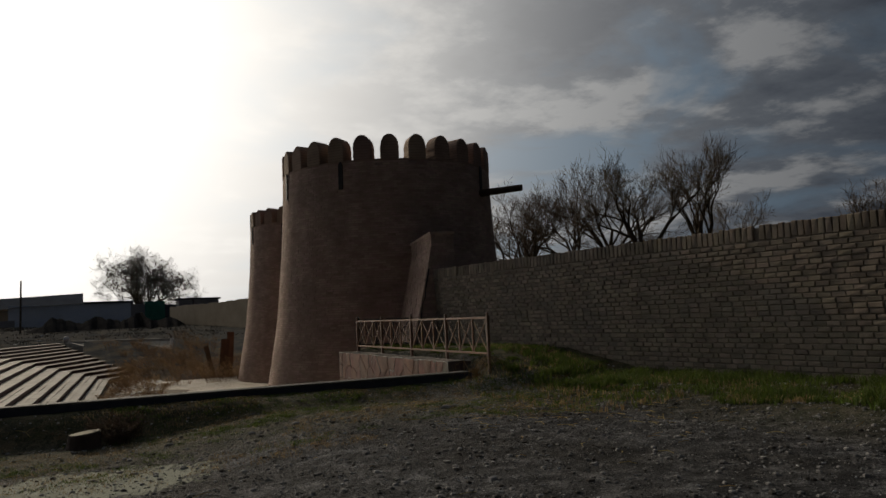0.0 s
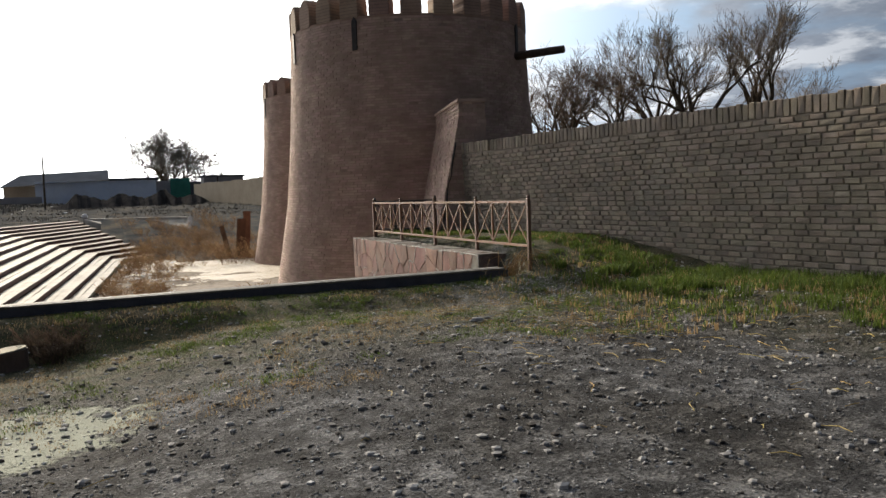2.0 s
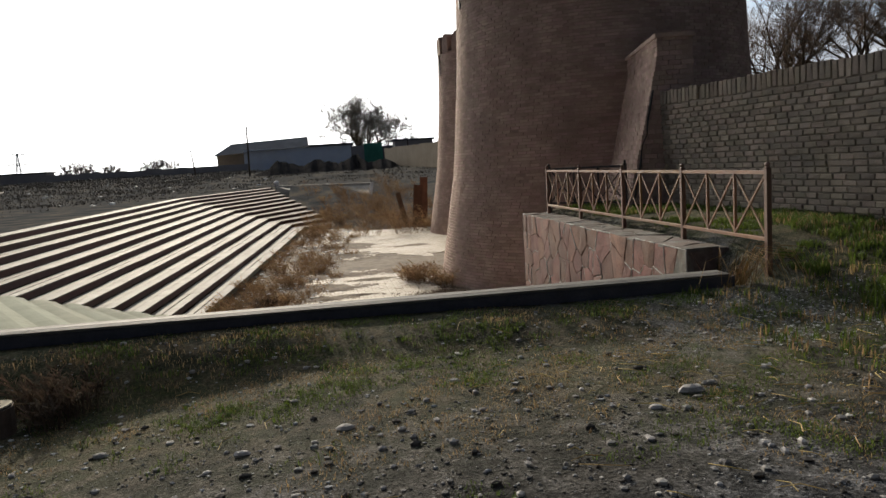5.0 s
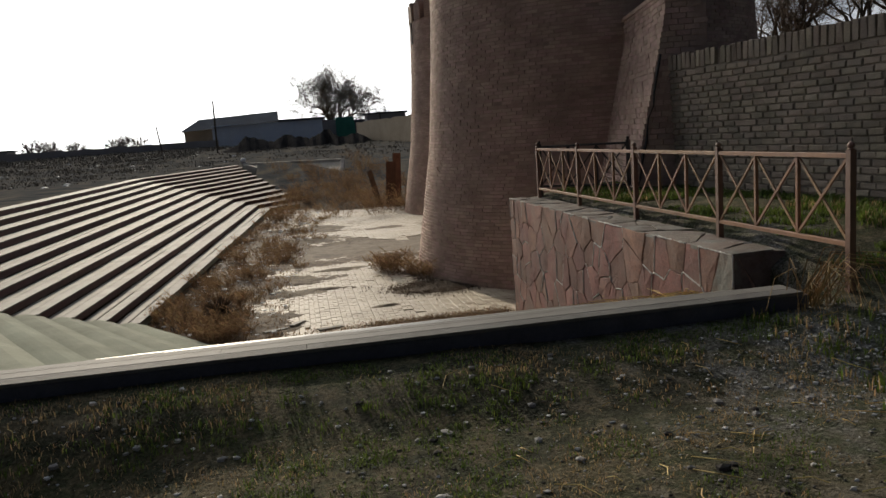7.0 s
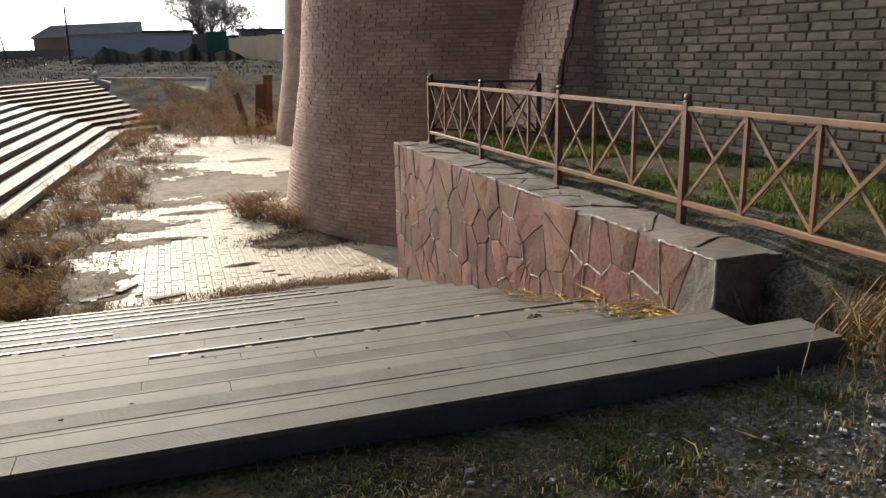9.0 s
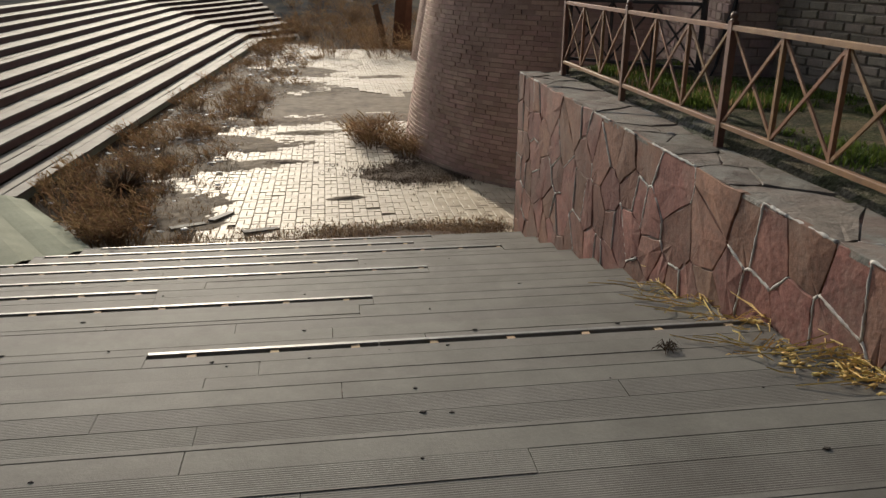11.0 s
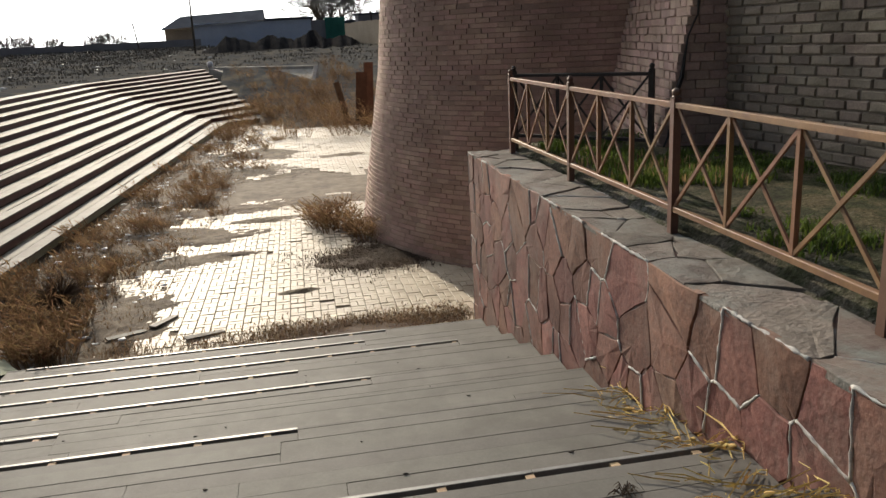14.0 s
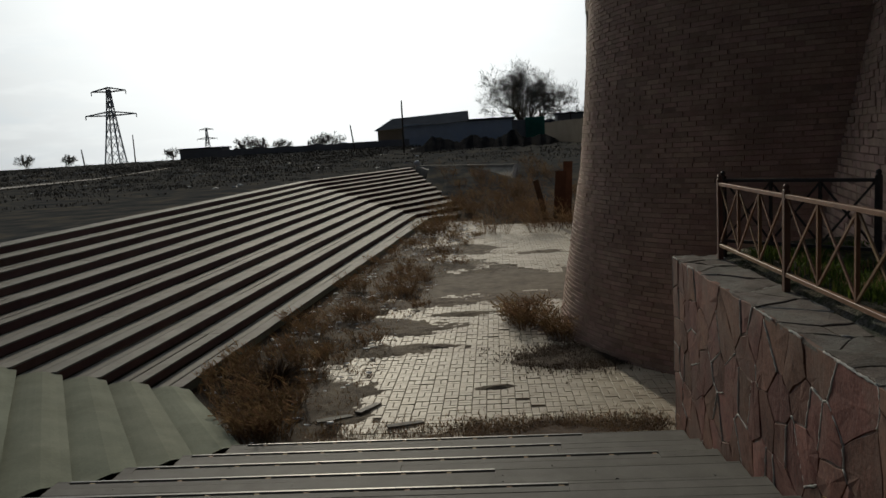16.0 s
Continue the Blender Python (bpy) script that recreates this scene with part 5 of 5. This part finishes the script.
# ---- trees ----
def bare_tree(name, base, tall, spread, seed, label, lean=0.0, twigs=3, fork=0.3, thick=0.05, least=0.006, mains=4, twig=None):
    rng = random.Random(seed)
    t = thing(name, label, "tree", "bare trees", at=base)
    limbs, fine = Geo(), Geo()

    def grow(p, d, length, r, depth):
        n = 4
        pts, rad = [p], [r]
        for i in range(n):
            d = (d + Vector((rng.gauss(0, 0.14), rng.gauss(0, 0.14), rng.gauss(0.03, 0.1)))).normalized()
            p = p + d * length / n
            pts.append(p)
            rad.append(r * (1 - 0.4 * (i + 1) / n))
        (limbs if depth < 3 else fine).tube(pts, rad, 6 if depth < 2 else 4 if depth < 3 else 3, False)
        if depth >= twigs + 2:
            return
        kids = 3 if depth < 2 else 4
        for c in range(kids):
            i = n if c == 0 else rng.randrange(1, n + 1)
            a = rng.uniform(0, 6.283)
            s = d.cross(Vector((math.cos(a), math.sin(a), 0.2)))
            if s.length < 0.1:
                continue
            k = rng.uniform(0.45, 1.0) * spread
            grow(pts[i], (d * 1.0 + s.normalized() * k + Vector((0, 0, 0.12))).normalized(), length * rng.uniform(0.55, 0.82), max(rad[i] * 0.68, least), depth + 1)

    trunk = Geo()
    h = tall * fork
    r = tall * thick * 0.5
    pts = [Vector((lean * h * f * f, 0, h * f - 0.3 * (f == 0))) for f in (0, 0.35, 0.7, 1.0)]
    trunk.tube(pts, [r * 1.3, r, r * 0.9, r * 0.8], 9, False)
    part("trunk", trunk, BARK, t, smooth=True)
    for c in range(mains):
        a = 6.283 * c / mains + rng.uniform(-0.5, 0.5)
        grow(pts[-1] - Vector((0, 0, 0.02 * tall)), Vector((math.cos(a) * 0.55 * spread, math.sin(a) * 0.55 * spread, 1)).normalized(), tall * 0.27, r * 0.62, 0)
    part("limb", limbs, BARK, t, smooth=True)
    part("crown", fine, twig or TWIG, t, "fine bare twigs")
    return t


def polar(eye, az, d):
    return (eye[0] + d * math.sin(radians(az)), eye[1] + d * math.cos(radians(az)))


E2, E16 = (-5.44, -10.68, 1.175), (-2.08, -0.92, 1.6)
for az, d, h, sp, seed, lean, fork in [(29.9, 33, 5.7, 1.0, 101, 0.25, 0.46), (32.2, 35, 6.5, 0.95, 102, -0.2, 0.46), (35.9, 37, 6.9, 0.9, 103, -0.25, 0.46), (37.4, 38, 7.4, 0.7, 104, 0.1, 0.5),
                                       (41.4, 37, 8.3, 0.75, 105, -0.25, 0.46), (42.9, 38, 8.5, 0.65, 106, 0.35, 0.46), (46.6, 44, 6.7, 0.8, 107, 0.1, 0.4), (56.2, 36, 5.9, 0.8, 108, 0.0, 0.4), (39.6, 52, 7.2, 0.9, 109, 0.0, 0.3)]:
    x, y = polar(E2, az, d)
    bare_tree("bare_tree", (x, y, -0.3), h, sp, seed, "leafless dark tree behind the brick wall", lean, 3, fork, 0.05, 0.007, 4)
x, y = polar(E16, 2.8, 190)
bare_tree("broad_tree", (x, y, 1.8), 22.0, 1.45, 120, "broad leafless tree with drooping twigs behind the barn", 0.0, 4, 0.12, 0.04, 0.02, 8, HAZE_TWIG).scale = (1.22, 1.22, 1.05)
for az, d, h in [(-17.6, 230, 8), (-16.6, 235, 7), (-15.0, 240, 7), (-12.6, 225, 7), (-11.6, 220, 8), (-22.5, 260, 6), (-29, 250, 5), (-31.5, 240, 6)]:
    x, y = polar(E16, az, d)
    bare_tree("far_tree", (x, y, 1.5), h, 1.1, int(1000 + az * 10), "small rounded leafless tree far off on the horizon", 0.0, 2, 0.12, 0.04, 0.04, 7, HAZE_TWIG)


# ---- far buildings ----
def barn():
    y = 170.0
    t = thing("barn", "long blue-white barn with a grey sheet roof", "barn", at=(0, 0, 0))
    g = Geo()
    g.box((-21.0, y, 0.5), (2.4, y + 9, 6.55))
    part("wall", g, WHITEWASH, t)
    r = Geo()
    r.add([(-27.5, y - 0.6, 5.6), (-7.0, y - 0.6, 6.7), (-7.0, y + 5, 9.0), (-24.0, y + 5, 8.2), (-27.5, y + 10, 5.6), (-7, y + 10, 6.7)], [(0, 1, 2, 3), (3, 2, 5, 4), (0, 3, 4), (1, 5, 2)])
    r.box((-7.0, y - 0.4, 6.45), (3.0, y + 9.4, 6.95))
    part("roof", r, SLATE, t)
    s = Geo()
    s.box((-26.8, y + 0.4, 0.5), (-21.0, y + 9, 5.7))
    part("end_wing", s, CLAY, t, "brown end wing in shade")
    # no real opening: a solid grey block stands for the doorway's shaded inside
    d = Geo()
    d.box((2.4, y + 0.3, 1.0), (5.3, y + 6, 6.2))
    part("dark_door", d, HAZE_MUD, t, "open doorway, its shade a solid grey block")
    k = Geo()
    k.box((5.3, y - 0.3, 1.0), (9.4, y + 6, 6.6))
    part("green_shed", k, GREEN, t, "bright green sheet-metal shed")
    low = Geo()
    low.box((9.4, y + 2, 1.2), (22, y + 6, 5.9))
    part("low_roof", low, SLATE, t)


barn()


def long_wall(name, a, b, z0, z1, thick, mat, label):
    a, b = Vector((*a, 0)), Vector((*b, 0))
    g = Geo()
    d = (b - a).normalized()
    side = Vector((d.y, -d.x, 0))
    n = 24
    rng = random.Random(len(label))
    for i in range(n):
        p, q = a.lerp(b, i / n), a.lerp(b, (i + 1) / n)
        top = z1 + rng.uniform(-0.12, 0.12)
        g.extrude([(0, z0), (thick, z0), (thick, top), (0, top)], p, q, side)
    return single(name, g, mat, label, "wall", "far boundary walls")


long_wall("mud_wall", polar(E16, -19.5, 165), polar(E16, -6.0, 168), 0.5, 3.4, 0.5, HAZE_MUD, "long dark mud-brick boundary wall beyond the field")
long_wall("clay_wall", polar(E16, 4.0, 130), polar(E16, 12.0, 88), 0.0, 4.3, 0.4, CLAY, "long beige clay wall behind the weeds")
for az, d, w, h in [(-20.6, 210, 11, 3.4), (6.2, 160, 8, 5.4)]:
    x, y = polar(E16, az, d)
    t = thing("low_house", "small dark far-off house with a flat roof", "house", "far houses")
    g = Geo()
    g.box((x - w / 2, y, 0.5), (x + w / 2, y + 6, 1.0 + h))
    part("wall", g, HAZE_MUD, t)
    g = Geo()
    g.box((x - w / 2 - 0.4, y - 0.4, 1.0 + h), (x + w / 2 + 0.4, y + 6.4, 1.35 + h))
    part("roof", g, SLATE, t)


def pylon(x, y, z, tall, seed):
    t = thing("pylon", "lattice steel power pylon with three cross-arms", "pylon", "power pylons", at=(x, y, z))
    legs, lattice = Geo(), Geo()
    b = tall * 0.11
    lv = [0, 0.22, 0.42, 0.58, 0.72, 0.86, 1.0]
    def corner(f, i):
        w = b * 0.8 * (1 - f) ** 1.2 + 0.016 * tall
        return Vector(((-1, 1, 1, -1)[i] * w, (-1, -1, 1, 1)[i] * w, f * tall))
    for i in range(4):
        legs.tube([corner(f, i) for f in lv], [0.2] * len(lv), 4)
        for f, h in zip(lv, lv[1:]):
            lattice.tube([corner(f, i), corner(h, (i + 1) % 4)], [0.1, 0.1], 3)
            lattice.tube([corner(f, (i + 1) % 4), corner(h, i)], [0.1, 0.1], 3)
    part("frame", legs, HAZE_STEEL, t)
    part("lattice", lattice, HAZE_STEEL, t, kind="stuff")
    for f, w in ((0.68, 0.62), (0.985, 0.42)):
        for s in (-1, 1):
            g = Geo()
            tip = Vector((s * w * tall * 0.55, 0, f * tall - 0.01 * tall))
            for y0 in (-0.5, 0.5):
                g.tube([Vector((0, y0, f * tall + 0.035 * tall)), tip], [0.2, 0.16], 4)
                g.tube([Vector((0, y0, f * tall - 0.02 * tall)), tip], [0.2, 0.16], 4)
            part("cross_arm", g, HAZE_STEEL, t)
            g = Geo()
            g.tube([tip, tip - Vector((0, 0, 0.05 * tall))], [0.15, 0.12], 5)
            part("insulator", g, HAZE_STEEL, t)


x, y = polar(E16, -26.1, 235)
pylon(x, y, 1.2, 21, 1)
x, y = polar(E16, -20.1, 520)
pylon(x, y, 2.0, 19, 2)
for az, d, el, lean in [(-6.4, 118, 3.4, 0.01), (-9.85, 150, 1.85, -0.12), (-28.0, 170, 1.15, -0.1), (-24.9, 190, 1.95, 0.0), (5.7, 150, 1.9, 0.0)]:
    x, y = polar(E16, az, d)
    top = 1.6 + d * math.tan(radians(el))
    g = Geo()
    g.tube([(x, y, 0.0), (x + lean * top * 0.5, y, top * 0.5), (x + lean * top, y, top)], [0.16, 0.14, 0.11], 7)
    single("utility_pole", g, BARK, "grey wooden utility pole far off", "pole", "far poles")

g = Geo()
run = [polar(E16, a, d) for a, d in ((-48, 62), (-40, 68), (-33, 76), (-27, 86), (-23, 104))]
for p in run:
    g.v += [(p[0], p[1], height(*p) + 0.10), (p[0] - 1.5, p[1] + 5.0, height(p[0] - 1.5, p[1] + 5.0) + 0.10)]
g.f = [(2 * i, 2 * i + 2, 2 * i + 3, 2 * i + 1) for i in range(len(run) - 1)]
single("road", g, CONCRETE, "pale grey road crossing the field", "road", kind="structure")

# the seating's far end: a sloping slab with a kerb along its edges
LAMP_END, HIGH_END, LOW_END = Vector((-8.1, 61.6, 0.12)), Vector((-0.6, 50.0, 0.14)), Vector((-1.25, 45.6, -1.72))
t = thing("end_slab", "sloping grey concrete slab closing the far end of the seating", "slab")
g = Geo()
ridge = [LAMP_END, HIGH_END, LOW_END]
g.add([q + Vector((0, 0, -0.06)) for q in ridge] + [q + Vector((0, 0, -1.6)) for q in ridge], [(0, 2, 1), (3, 4, 5), (0, 1, 4, 3), (1, 2, 5, 4), (2, 0, 3, 5)])
part("slab", g, CONCRETE, t)
for name, a, b in (("sloping_kerb", LAMP_END, LOW_END), ("top_kerb", LAMP_END, HIGH_END), ("end_kerb", HIGH_END, LOW_END)):
    g = Geo()
    side = (b - a).cross(Vector((0, 0, 1))).normalized()
    g.extrude([(-0.14, -0.5), (0.14, -0.5), (0.14, 0.02), (0.1, 0.05), (-0.1, 0.05), (-0.14, 0.02)], a, b, side)
    part(name, g, CONCRETE, t)

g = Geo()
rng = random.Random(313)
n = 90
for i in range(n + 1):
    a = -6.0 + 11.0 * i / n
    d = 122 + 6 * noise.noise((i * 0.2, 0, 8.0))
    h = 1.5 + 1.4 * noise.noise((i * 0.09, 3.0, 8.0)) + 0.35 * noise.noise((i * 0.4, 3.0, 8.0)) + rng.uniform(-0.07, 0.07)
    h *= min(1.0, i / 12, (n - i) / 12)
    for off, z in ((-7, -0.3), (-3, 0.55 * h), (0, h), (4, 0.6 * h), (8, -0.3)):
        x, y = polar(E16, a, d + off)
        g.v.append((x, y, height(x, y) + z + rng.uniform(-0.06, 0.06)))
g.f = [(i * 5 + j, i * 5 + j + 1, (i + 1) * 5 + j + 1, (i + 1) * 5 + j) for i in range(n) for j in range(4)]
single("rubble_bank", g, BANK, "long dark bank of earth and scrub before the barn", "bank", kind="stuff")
g = Geo()
g.ball((-8.1, 61.6, 0.36), 0.24, 12)
single("white_lamp", g, LITTER, "small white globe lamp at the seating's far end", "lamp", smooth=True)
t = thing("rusty_panel", "leaning rusty sheet and dark boards beside the far tower", "panel")
for i, (x, y, w, h, lean) in enumerate([(0.75, 34.5, 0.5, 2.2, 4), (0.2, 34.3, 0.25, 1.9, -14), (1.15, 34.7, 0.4, 2.6, 2)]):
    g = Geo()
    g.box((-w / 2, -0.03, -0.2), (w / 2, 0.03, h), pose(x, y, -2.0, 3, lean, 8), 0.01, random.Random(i))
    part("sheet" if i != 1 else "board", g, RUST if i != 1 else TIMBER, t)

plants()
stones()
lay_wall()
paving()
